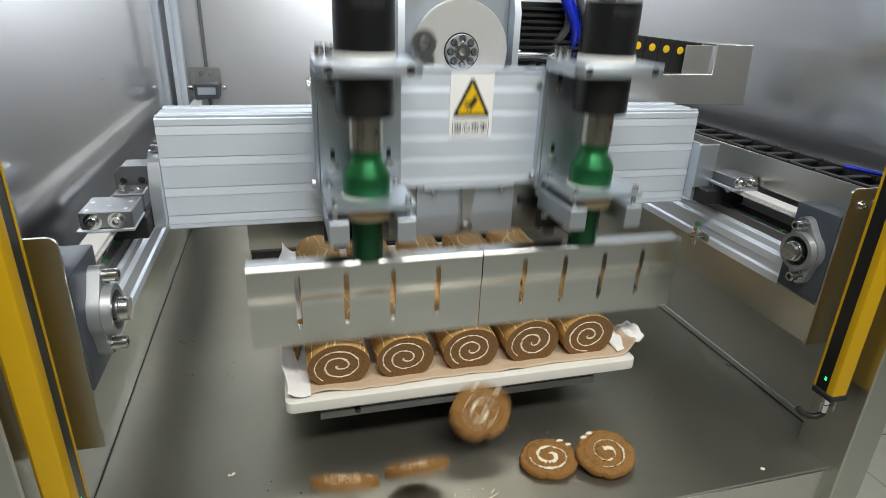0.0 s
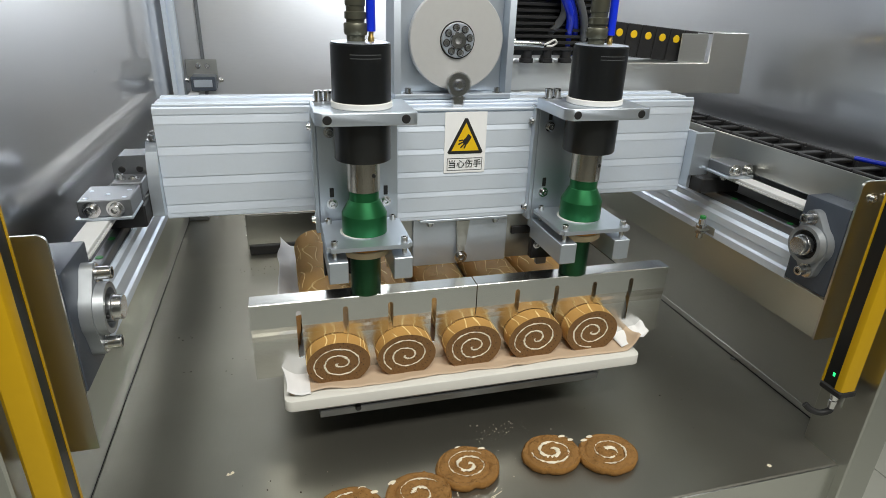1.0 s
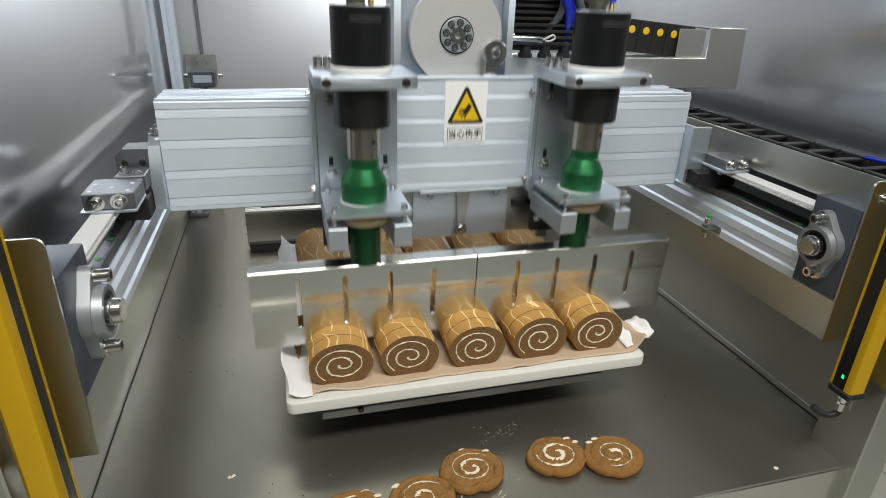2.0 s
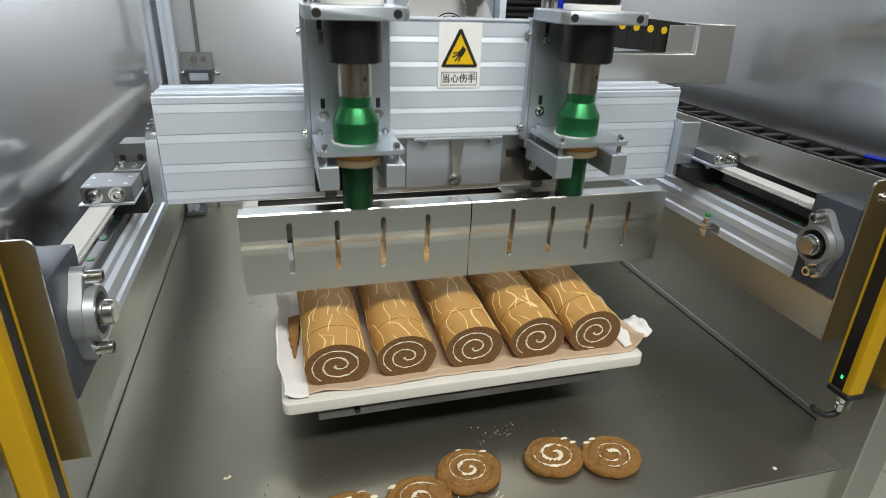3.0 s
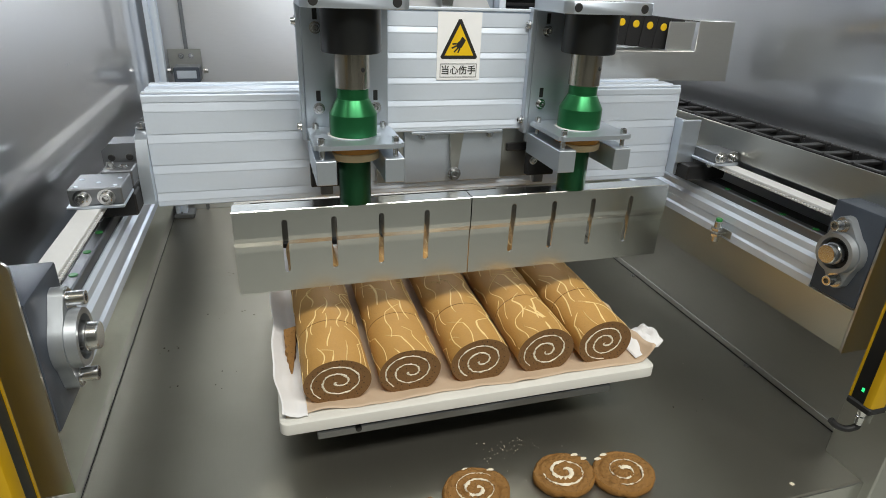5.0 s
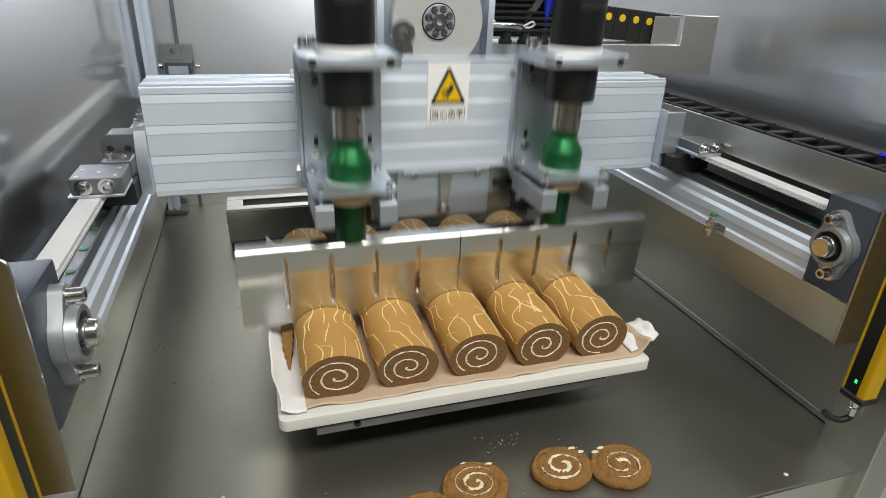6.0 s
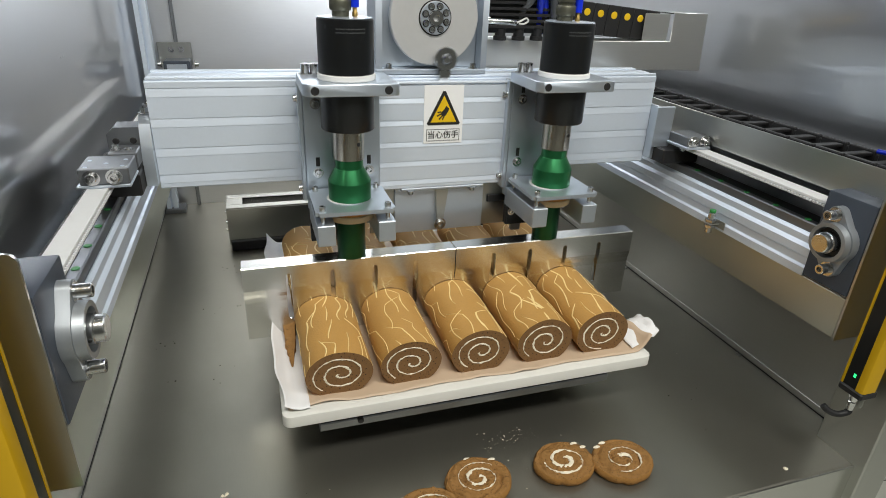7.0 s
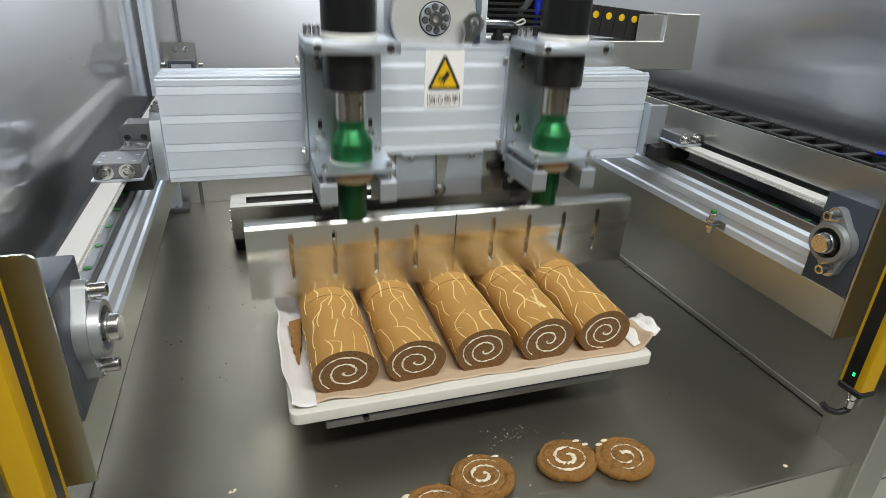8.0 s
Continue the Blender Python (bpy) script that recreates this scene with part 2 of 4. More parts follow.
def part(name, bm, mat, parent, label="", m=None, smooth=35):
    ob = new(name, mesh_of(name, bm, mat, smooth))
    ob.parent = parent
    if m is not None:
        ob.matrix_basis = m
    if label:
        ob["label"] = label
    return ob


def thing(name, label, category, group="", kind=""):
    return tagged(new(name), label, category, group, kind)


def solid(name, bm, mat, label, category, group="", kind="", smooth=35):
    return tagged(new(name, mesh_of(name, bm, mat, smooth)), label, category, group, kind)


def structure(name, bm, mat, label, category):
    return solid(name, bm, mat, label, category, "", "structure")


SCREWS = {}


def screw(parent, place, r=0.0045, h=0.006, axis="z", flip=False, washer=True, name="screw"):
    """A socket-head screw whose head stands on place and points along axis."""
    key = (r, h, washer)
    if key not in SCREWS:
        bm = B()
        if washer:
            lathe(bm, (0, 0, 0), [(0, 0), (r * 1.5, 0), (r * 1.5, 0.0012), (0, 0.0012)], seg=20)
        b = 0.0006
        z0 = 0.0012 if washer else 0
        lathe(bm, (0, 0, 0), [(0, z0), (r, z0), (r, z0 + h - b), (r - b, z0 + h), (r * 0.55, z0 + h)], seg=20)
        lathe(bm, (0, 0, 0), [(r * 0.55, z0 + h), (r * 0.5, z0 + h * 0.45), (0, z0 + h * 0.45)], seg=6)
        SCREWS[key] = mesh_of("screw", bm, "chrome")
    ob = new(name, SCREWS[key])
    ob.parent = parent
    turn = {"z": (0, 0, 0), "y": (-90, 0, 0), "x": (0, 90, 0)}[axis]
    m = pose(*place, *turn)
    ob.matrix_basis = m @ pose(0, 0, 0, 180, 0, 0) if flip else m
    return ob

# ---- the machine's shell and the hall ----
XL, XR = -0.435, 0.408  # inner faces of the two side modules


def build_shell():
    structure("floor", box(B(), -0.507, 0.505, -0.177, 1.03, -0.014, 0, 0.002), "deck", "dark brushed stainless steel machine deck", "machine deck")
    structure("trim", box(B(), -0.507, 0.505, -0.1795, -0.1772, -0.11, -0.0005, 0.0008), "steel_x", "folded front edge of the steel deck", "edge trim")
    bm = B()
    box(bm, -0.515, -0.507, -0.13, 1.03, 0, 0.24)
    structure("wall_west_low", bm, "wall_low", "satin stainless steel lower side wall", "wall")
    bm = B()
    box(bm, -0.515, -0.507, -0.13, 1.03, 0.2402, 1.3)
    structure("wall_west", bm, "wall", "brushed stainless steel side wall of the machine", "wall")
    bm = B()
    box(bm, 0.505, 0.513, -0.13, 1.03, 0, 0.24)
    box(bm, 0.505, 0.584, -0.13, 1.03, 0.24, 0.25)
    box(bm, 0.5032, 0.5049, -0.115, 1.03, 0.0016, 0.0125, 0.0006)
    structure("wall_east_low", bm, "wall_low", "satin stainless steel lower side wall", "wall")
    bm = B()
    box(bm, 0.574, 0.584, -0.13, 1.03, 0.25, 1.3)
    structure("wall_east", bm, "wall", "brushed stainless steel side wall of the machine", "wall")
    structure("wall_north", box(B(), -0.515, 0.584, 1.03, 1.04, 0, 1.3), "wall_back", "brushed stainless steel back wall of the machine", "wall")
    # added roof, out of view: closes the top and reflects light inside
    structure("ceiling", box(B(), -0.515, 0.584, -0.10, 1.04, 1.3, 1.312), "plaster", "unseen pale panel closing the machine's top", "ceiling")
    # dark joint along the foot of each side wall
    bm = B()
    box(bm, 0.5024, 0.5049, -0.115, 1.03, 0.0002, 0.0014)
    box(bm, -0.5069, -0.5061, -0.115, 1.03, 0.0002, 0.0012)
    structure("baseboard", bm, "dark_steel", "thin dark joint along the foot of the steel walls", "joint")
    for sx, name in ((-1, "column_west"), (1, "column_east")):
        bm = B()
        x0, x1 = (0.462, 0.514) if sx > 0 else (-0.536, -0.486)
        box(bm, x0, x1, -0.192, -0.118, -0.9, 1.3, 0.002)
        structure(name, bm, "steel", "stainless steel corner column of the machine frame", "column")
    structure("base", box(B(), -0.46, 0.46, -0.17, 1.03, -0.85, -0.016), "steel_x", "closed stainless steel base cabinet of the machine", "machine base")
    # hall around the machine; walls and ceiling are unseen, added for the steel to reflect
    structure("ground", box(B(), -3.5, 3.5, -5, 3, -0.93, -0.905), "grout", "grouted bed of the hall's tiled floor", "floor")
    for name, b in (("wall_hall_east", (3.5, 3.6, -5, 3)), ("wall_hall_west", (-3.6, -3.5, -5, 3)), ("wall_hall_north", (-3.5, 3.5, 3, 3.1)), ("wall_hall_south", (-3.5, 3.5, -5.1, -5))):
        structure(name, box(B(), *b, -0.93, 1.95), "plaster", "unseen pale hall wall, added for reflections", "wall")
    structure("ceiling_hall", box(B(), -3.6, 3.6, -5.1, 3.1, 1.95, 2.0), "plaster", "unseen pale hall ceiling, added for reflections", "ceiling")


def build_backdrop_fittings():
    # guide posts in the far corner
    post = thing("guide_post", "grooved steel post in the far corner of the machine", "post")
    part("shaft", prism(B(), [(-.500, .97), (-.490, .97), (-.490, .980), (-.484, .980), (-.484, .97), (-.474, .97), (-.474, 1.0), (-.500, 1.0)], "z", 0.0, 1.29), "alu", post)
    part("foot", box(B(), -0.506, -0.456, 0.962, 1.01, 0.0, 0.012, 0.002), "dural", post)
    strip = thing("edge_strip", "narrow dark vertical strip on the back wall", "strip")
    part("strip", box(B(), -0.432, -0.424, 1.018, 1.0295, 0.0, 1.29, 0.001), "dural", strip)
    mount = thing("sensor_mount", "steel angle with a blue-grey end stop block on the back wall", "bracket")
    bm = B()
    box(bm, -0.470, -0.395, 1.012, 1.016, 0.360, 0.412, 0.001)
    part("plate", bm, "steel", mount)
    part("block", box(B(), -0.455, -0.398, 0.955, 1.012, 0.342, 0.377, 0.002), "slate", mount, "blue-grey anodised block")
    part("cap", box(B(), -0.448, -0.405, 0.952, 0.9549, 0.352, 0.370, 0.001), "plate", mount)
    for x in (-0.462, -0.390):
        screw(mount, (x, 0.985, 0.366), 0.006, 0.008, "x", x < -0.43)
    for x, z in ((-0.44, 0.396), (-0.418, 0.396)):
        screw(mount, (x, 1.012, z), 0.0045, 0.005, "y", True)
    # steel frame bar across the far end of the deck
    bar = thing("rear_guide_box", "low steel box with a long black slot across the deck", "guide box")
    bm = B()
    x0, x1, y0, y1, z1 = -0.345, 0.33, 0.705, 0.79, 0.098
    box(bm, x0, x1, y0, y0 + 0.004, 0.024, z1, 0.001)
    box(bm, x0, x1, y1 - 0.004, y1, 0.012, z1, 0.001)
    box(bm, x0, x0 + 0.004, y0 + 0.004, y1 - 0.004, 0.012, z1, 0.001)
    box(bm, x1 - 0.004, x1, y0 + 0.004, y1 - 0.004, 0.012, z1, 0.001)
    part("shell", bm, "steel_x", bar)
    bm = B()
    box(bm, x0, x1, y0, y0 + 0.022, z1 + 0.0002, z1 + 0.003, 0.0008)
    box(bm, x0, x1, y1 - 0.022, y1, z1 + 0.0002, z1 + 0.003, 0.0008)
    box(bm, x0, x0 + 0.035, y0 + 0.022, y1 - 0.022, z1 + 0.0002, z1 + 0.003, 0.0008)
    box(bm, x1 - 0.035, x1, y0 + 0.022, y1 - 0.022, z1 + 0.0002, z1 + 0.003, 0.0008)
    part("top_plate", bm, "steel_x", bar, "slotted steel top plate")
    part("liner", box(B(), x0 + 0.006, x1 - 0.006, y0 + 0.006, y1 - 0.006, 0.02, 0.075), "rubber", bar, "black inside of the slot")
    part("sole", box(B(), x0 + 0.004, x1 - 0.004, y0 - 0.006, y1 + 0.004, 0, 0.024, 0.002), "rubber", bar, "black foot strip")
    for z in (0.03, 0.05, 0.075):
        screw(bar, (x0, y0 + 0.05, z), 0.004, 0.004, "x", True)


# ---- side modules with belt, rail and bearing ----
def side_module(s, xi):
    """s = -1: the west module, its outside towards -x; yf is the front of its cover."""
    yf = -0.1385 if s < 0 else -0.1280
    X = lambda u: xi + s * u
    def bx(bm, u0, u1, *rest):
        a, b = sorted((X(u0), X(u1)))
        return box(bm, a, b, *rest)
    mod = thing("linear_module", "aluminium belt-driven linear module along the machine's side wall", "linear module", "side modules")
    pts = [(0, .235), (0, .246), (.003, .249), (.003, .259), (0, .262), (0, .273), (.004, .278), (.004, .287), (.007, .291), (.0085, .291), (.0085, .288), (.0235, .288), (.0235, .293), (.064, .293), (.064, .235)]
    bm = prism(B(), [(X(u), z) for u, z in pts], "y", -0.058, 0.98)
    part("profile", bm, "alu", mod, "ribbed anodised aluminium profile", None, 8)
    part("guide_rail", bx(B(), .0095, .0222, -0.058, 0.98, .2885, .303, .0015), "dural", mod, "dark ground steel guide rail")
    # no part of the module: black strip added to darken the gap below the belt
    part("belt_gap_strip", bx(B(), .0240, .0640, -0.058, 0.98, .2932, .2950), "rubber", mod, "black strip that darkens the gap under the belt")
    cap = mesh_of("rail_cap", rod(B(), (0, 0, 0), 0.0042, 0, 0.0012, seg=16), "green_dot")
    for k in range(18):
        ob = new("rail_cap", cap)
        ob.parent, ob.matrix_basis = mod, pose(X(.0158), -0.03 + 0.055 * k, 0.303)
    bm = bx(B(), .004, .027, -0.062, 0.98, .3345, .3385, .0006)
    part("belt", bm, "belt", mod, "white toothed drive belt")
    tooth = B()
    for k in range(200):
        y = -0.06 + 0.005 * k
        bx(tooth, .0022, .0268, y, y + 0.0026, .3318, .3344)
    tagged(part("belt_teeth", tooth, "belt", mod), kind="stuff")
    bm = B()
    bx(bm, .002, .004, yf + .0045, 0.98, .178, .2345, .0005)
    bx(bm, .004, .03, yf + .0045, 0.98, .178, .180, .0005)
    part("skirt", bm, "skirt", mod, "folded stainless steel skirt below the profile")
    # end housing and its bearing
    bm = B()
    bx(bm, -.0015, .071, yf + .004, -0.0585, .238, .357, .003, 2)
    part("end_housing", bm, "slate", mod, "slate-blue anodised end housing")
    fl = part("bearing_flange", B(), "cast", mod)
    bm = B()
    cy, cz, ty, tz = -0.0915, 0.3005, 0.0062, 0.0335
    out = []
    n = math.atan2(tz, ty)
    for k in range(36):
        a = n + (k - 18) * math.pi / 36 * 1.0
        out.append((cy + ty + 0.0105 * math.cos(a), cz + tz + 0.0105 * math.sin(a))) if abs(a - n) < 1.15 else None
    left = [(cy + 0.0275 * math.cos(n + a), cz + 0.0275 * math.sin(n + a)) for a in (0.75, 1.0, 1.25, 1.5, 1.75, 2.0, 2.25, 2.4)]
    low = [(2 * cy - y, 2 * cz - z) for y, z in out]
    right = [(2 * cy - y, 2 * cz - z) for y, z in left]
    prism(bm, out + left + low + right, "x", *sorted((X(-.0017), X(-.0125))))
    lathe(bm, (X(-.0126), cy, cz), [(0.0185, 0), (0.0255, 0), (0.0245, 0.0085 * (1 if s < 0 else -1)), (0.0195, 0.0085 * (1 if s < 0 else -1)), (0.0185, 0)], "x", 40)
    fl.data = mesh_of("bearing_flange", bm, "cast")
    # dark disc drawn in place of the recess between collar and shaft
    part("recess_disc", rod(B(), (X(-.0127), cy, cz), 0.0185, *sorted((0, -s * 0.002)), axis="x", seg=32), "rubber", fl, "dark disc standing in for the flange's recess")
    bm = B()
    d = -s
    lathe(bm, (X(-.0148), cy, cz), [(0, 0), (0.0135, 0), (0.0135, d * 0.009), (0.0122, d * 0.0095), (0.0122, d * 0.0105), (0.0118, d * 0.0165), (0.0108, d * 0.0175), (0, d * 0.0175)], "x", 36)
    part("shaft_end", bm, "chrome", fl, "bright turned shaft end")
    part("set_screw", rod(B(), (X(-.0205), cy - 0.0128, cz - 0.003), 0.0022, -0.0012, 0.001, "y", 10), "rubber", fl)
    for q in (1, -1):
        screw(fl, (X(-.0126), cy + q * ty, cz + q * tz), 0.0062, 0.0125, "x", s > 0, name="bolt")
    # front cover plate
    bm = B()
    out_u, r = (.095 if s < 0 else .0535), 0.008
    corner = [(r - r * math.cos(radians(a)), .394 - r + r * math.sin(radians(a))) for a in range(0, 91, 15)]
    prism(bm, [(X(u), z) for u, z in [(0, .177)] + corner + [(out_u, .394), (out_u, .177)]], "y", yf, yf + .003)
    part("cover_plate", bm, "steel", mod, "folded stainless steel front cover")
    if s > 0:
        screw(mod, (X(.02), yf, 0.372), 0.0045, 0.003, "y", True)
        screw(mod, (X(.04), yf, 0.372), 0.0045, 0.003, "y", True)
    return mod


def build_cable_duct():
    duct = thing("cable_duct", "stainless steel cable trough above the linear module", "cable trough")
    bm = B()
    box(bm, XR + .030, XR + .032, -0.124, 0.98, .345, .391, .0005)
    part("front_sheet", bm, "steel", duct)
    part("floor_sheet", box(B(), XR + .0321, XR + .165, -0.124, 0.98, .370, .372), "dark_steel", duct)
    chain = thing("drag_chain", "black plastic drag chain of open links lying in the trough", "drag chain")
    bm = B()
    w0, w1 = XR + .034, XR + .102
    for a in (w0, w1 - .008):
        box(bm, a, a + .008, 0, .0400, 0, .021, .0012)
        box(bm, a + .001, a + .007, .0385, .0455, .004, .017, .001)
    box(bm, w0 + .006, w1 - .006, .004, .0170, .0135, .0180, .001)
    box(bm, w0 + .006, w1 - .006, .003, .037, 0, .003)
    link = mesh_of("link", bm, "chain")
    for k in range(25):
        ob = new("link", link)
        ob.parent, ob.matrix_basis = chain, pose(0, -0.12 + 0.0440 * k, 0.3723)
    cab = thing("air_hose", "blue air hose lying beside the drag chain", "air hose")
    part("hose", tube(B(), [(XR + .075, -0.128, .4015), (XR + .080, -0.10, .4005), (XR + .075, -0.075, .4000), (XR + .07, -0.05, .3995)], 0.003), "hose", cab)


def build_sensor():
    """Proximity switch on the east module."""
    sw = thing("proximity_switch", "small nickel proximity switch on a folded clip with green tip", "sensor")
    x, y, z = 0.397, 0.108, 0.245
    part("barrel", rod(B(), (x, y, 0), 0.0055, z - .016, z + .017, seg=20), "chrome", sw)
    part("tip", rod(B(), (x, y, 0), 0.0048, z + .0172, z + .022, seg=20), "green_dot", sw, "green plastic tip")
    bm = B()
    box(bm, x - .008, XR + .0005, y - .009, y + .009, z - .001, z + .001, .0004)
    box(bm, XR - .0015, XR - .0002, y - .02, y + .012, z - .006, z + .006, .0004)
    part("clip", bm, "steel", sw)
    for q in (.0045, -.0045):
        part("nut", lathe(B(), (x, y, z + q), [(0, -.002), (.0090, -.002), (.0090, .002), (0, .002)], seg=6), "chrome", sw)


def light_curtain(sx, xi, y0, y1, z0):
    """A bar whose window faces the other bar; xi is its inner face, sx = 1 for the east one."""
    lc = thing("light_curtain", "yellow safety light curtain bar with a black window", "light curtain", "light curtains")
    X = lambda u: xi + sx * u
    rib, lip = (0.0100 if sx > 0 else 0.0150), 0.003
    w, ym = (0.026 if sx > 0 else 0.024), (y0 + y1) / 2
    pts = [(0.004, y0), (0.0012, y0 + .0015), (0.0, y0 + .004), (0.0, y0 + rib), (.004, y0 + rib), (.004, y1 - lip), (0, y1 - lip), (0, y1), (w - .003, y1), (w, y1 - .003), (w, y0 + .004), (w - .004, y0)]
    part("housing", prism(B(), [(X(u), y) for u, y in pts], "z", z0 + .01, 1.2), "yellow", lc)
    def bx(u0, u1, *rest):
        a, b = sorted((X(u0), X(u1)))
        return box(B(), a, b, *rest)
    part("window", bx(.0008, .0039, y0 + rib + .0001, y1 - lip - .0001, z0 + .0102, 1.199), "black", lc, "glossy black sensor window")
    part("end_cap", bx(-.001, w + .001, y0 - .001, y1 + .001, z0, z0 + .0098, .002), "rubber", lc, "black end cap")
    part("status_lamp", bx(.0003, .0007, ym, ym + .003, z0 + .025, z0 + .030), "led", lc, "lit green status lamp")
    mid = X(w / 2)
    part("plug", lathe(B(), (mid, ym, z0), [(0, -.026), (.0045, -.026), (.0055, -.014), (.0045, -.013), (.0065, -.005), (.0065, -.0002), (0, -.0002)], seg=24), "chrome", lc, "nickel-plated plug")
    part("lead", tube(B(), [(mid, ym, z0 - .026), (mid - .001 * sx, ym, z0 - .031), (mid - .010 * sx, ym + .004, z0 - .036), (mid - .020 * sx, ym + .010, z0 - .034), (mid - .026 * sx, ym + .016, z0 - .028)], .0042), "rubber", lc, "black cable")
    part("mounting_clip", bx(w * .78, w * .83, ym - .008, y1 + .006, z0 - .022, z0 - .0003), "steel", lc)
    return lc


# ---- the board, the paper and the rolls ----
BOARD = 0.094


def build_board():
    table = thing("tray_support", "dark steel support plate standing on the deck under the board", "support")
    bm = box(B(), -0.226, 0.19, 0.016, 0.50, 0.0632, 0.0765, .0012)
    part("plate", bm, "dural", table, "dark steel upper plate")
    part("gap_strip", box(B(), -0.224, 0.188, 0.018, 0.498, 0.0615, 0.0630), "rubber", table, "dark joint between the plates")
    part("lower_plate", box(B(), -0.226, 0.19, 0.016, 0.50, 0.0495, 0.0613, .0012), "dural", table, "dark steel lower plate")
    part("pedestal", box(B(), -0.15, 0.12, 0.10, 0.44, 0, 0.0493, .002), "rubber", table, "black pedestal")
    part("knob", rod(B(), (-0.175, 0.012, 0.0625), 0.004, -0.004, 0.003, "y", 16), "rubber", table)
    bd = B()
    def outline(inset, r=0.011):
        x0, x1, y0, y1 = -0.270 + inset, 0.248 - inset, inset, 0.515 - inset
        return [(cx + (r - inset) * math.cos(radians(a)), cy + (r - inset) * math.sin(radians(a))) for cx, cy, s in ((x1 - r + inset, y1 - r + inset, 0), (x0 + r - inset, y1 - r + inset, 90), (x0 + r - inset, y0 + r - inset, 180), (x1 - r + inset, y0 + r - inset, 270)) for a in range(s, s + 91, 15)]
    rings = [[bd.verts.new((x, y, z)) for x, y in outline(q)] for q, z in ((0.0016, 0.077), (0, 0.0786), (0, BOARD - 0.0016), (0.0005, BOARD - 0.0005), (0.0016, BOARD))]
    for a, b in zip(rings, rings[1:]):
        for k in range(len(a)):
            bd.faces.new((a[k], a[(k + 1) % len(a)], b[(k + 1) % len(a)], b[k]))
    bd.faces.new(rings[0][::-1]), bd.faces.new(rings[-1])
    bmesh.ops.recalc_face_normals(bd, faces=bd.faces)
    solid("cutting_board", bd, "board", "white plastic board with a crumb-stained front edge", "cutting board")
    # baking paper: flat under the rolls, curled at its edges
    bm = B()
    nx, ny = 90, 80
    rows = []
    for j in range(ny + 1):
        v = j / ny
        row = []
        for i in range(nx + 1):
            u = i / nx
            x = -0.262 + u * 0.518
            y = 0.013 + v * 0.487 + 0.0012 * math.sin(u * 19) * (1 - v) + 0.003 * noise.noise((u * 9, 3.1, 0)) * (1 - v)
            z = BOARD + 0.0012 + 0.0007 * abs(noise.noise((x * 60, y * 60, 1.7)))
            right = max(0, (x - 0.232) / 0.024)
            near = max(0, 1 - y / 0.10)
            z += right ** 1.4 * (0.010 + 0.012 * near + 0.008 * noise.noise((y * 30, 5, 0)))
            x -= 0.006 * right ** 2 * near
            z += 0.0045 * max(0, noise.noise((x * 30, y * 22, 9.0))) * (1 if y < 0.022 else 0.25)
            row.append(bm.verts.new((x, y, z)))
        rows.append(row)
    for a, b in zip(rows, rows[1:]):
        for k in range(nx):
            bm.faces.new((a[k], a[k + 1], b[k + 1], b[k]))
    pp = solid("baking_paper", bm, "paper", "browned baking paper between the rolls and the board", "baking paper", smooth=80)
    md = pp.modifiers.new("thickness", "SOLIDIFY")
    md.thickness, md.offset = 0.0003, 1
    # crumpled white strip that sticks out at the west edge
    bm = B()
    rows = []
    for j in range(61):
        v = j / 60
        y = 0.008 + 0.50 * v
        row = []
        for i in range(15):
            u = i / 14
            w = 0.034 + 0.010 * noise.noise((v * 7, 0.3, 2.0))
            x = -0.236 - u * w
            lift = (0.022 + 0.010 * noise.noise((v * 8, 7.7, 0))) * max(0, u - 0.35) ** 1.5 * min(1, 0.35 + v * 2.4)
            z = BOARD + 0.0030 + lift * 2.0 + 0.003 * noise.noise((x * 45, y * 40, 4.0)) * u
            row.append(bm.verts.new((x, y + 0.003 * noise.noise((u * 4, v * 14, 3)), max(z, BOARD + 0.0024))))
        rows.append(row)
    for a, b in zip(rows, rows[1:]):
        for k in range(14):
            bm.faces.new((a[k + 1], a[k], b[k], b[k + 1]))
    pp = solid("baking_paper", bm, "paper_white", "crumpled white edge of baking paper beside the rolls", "baking paper", smooth=25)
    md = pp.modifiers.new("thickness", "SOLIDIFY")
    md.thickness, md.offset = 0.0003, 1
    # the folded white corner at the east end
    bm = B()
    rows = []
    for j in range(13):
        v = j / 12
        row = []
        for i in range(13):
            u = i / 12
            x = 0.226 + 0.050 * u
            y = 0.020 + 0.055 * v + 0.010 * u
            z = BOARD + 0.004 + 0.020 * u ** 1.3 * (0.5 + 0.5 * math.sin(2.6 * v + 0.4)) + 0.007 * noise.noise((u * 4.2, v * 4.2, 6.1)) * u
            row.append(bm.verts.new((x, y, z)))
        rows.append(row)
    for a, b in zip(rows, rows[1:]):
        for k in range(12):
            bm.faces.new((a[k], a[k + 1], b[k + 1], b[k]))
    pp = solid("baking_paper", bm, "paper_white", "crumpled white corner of baking paper over the board's end", "baking paper", smooth=25)
    md = pp.modifiers.new("thickness", "SOLIDIFY")
    md.thickness, md.offset = 0.0004, 1


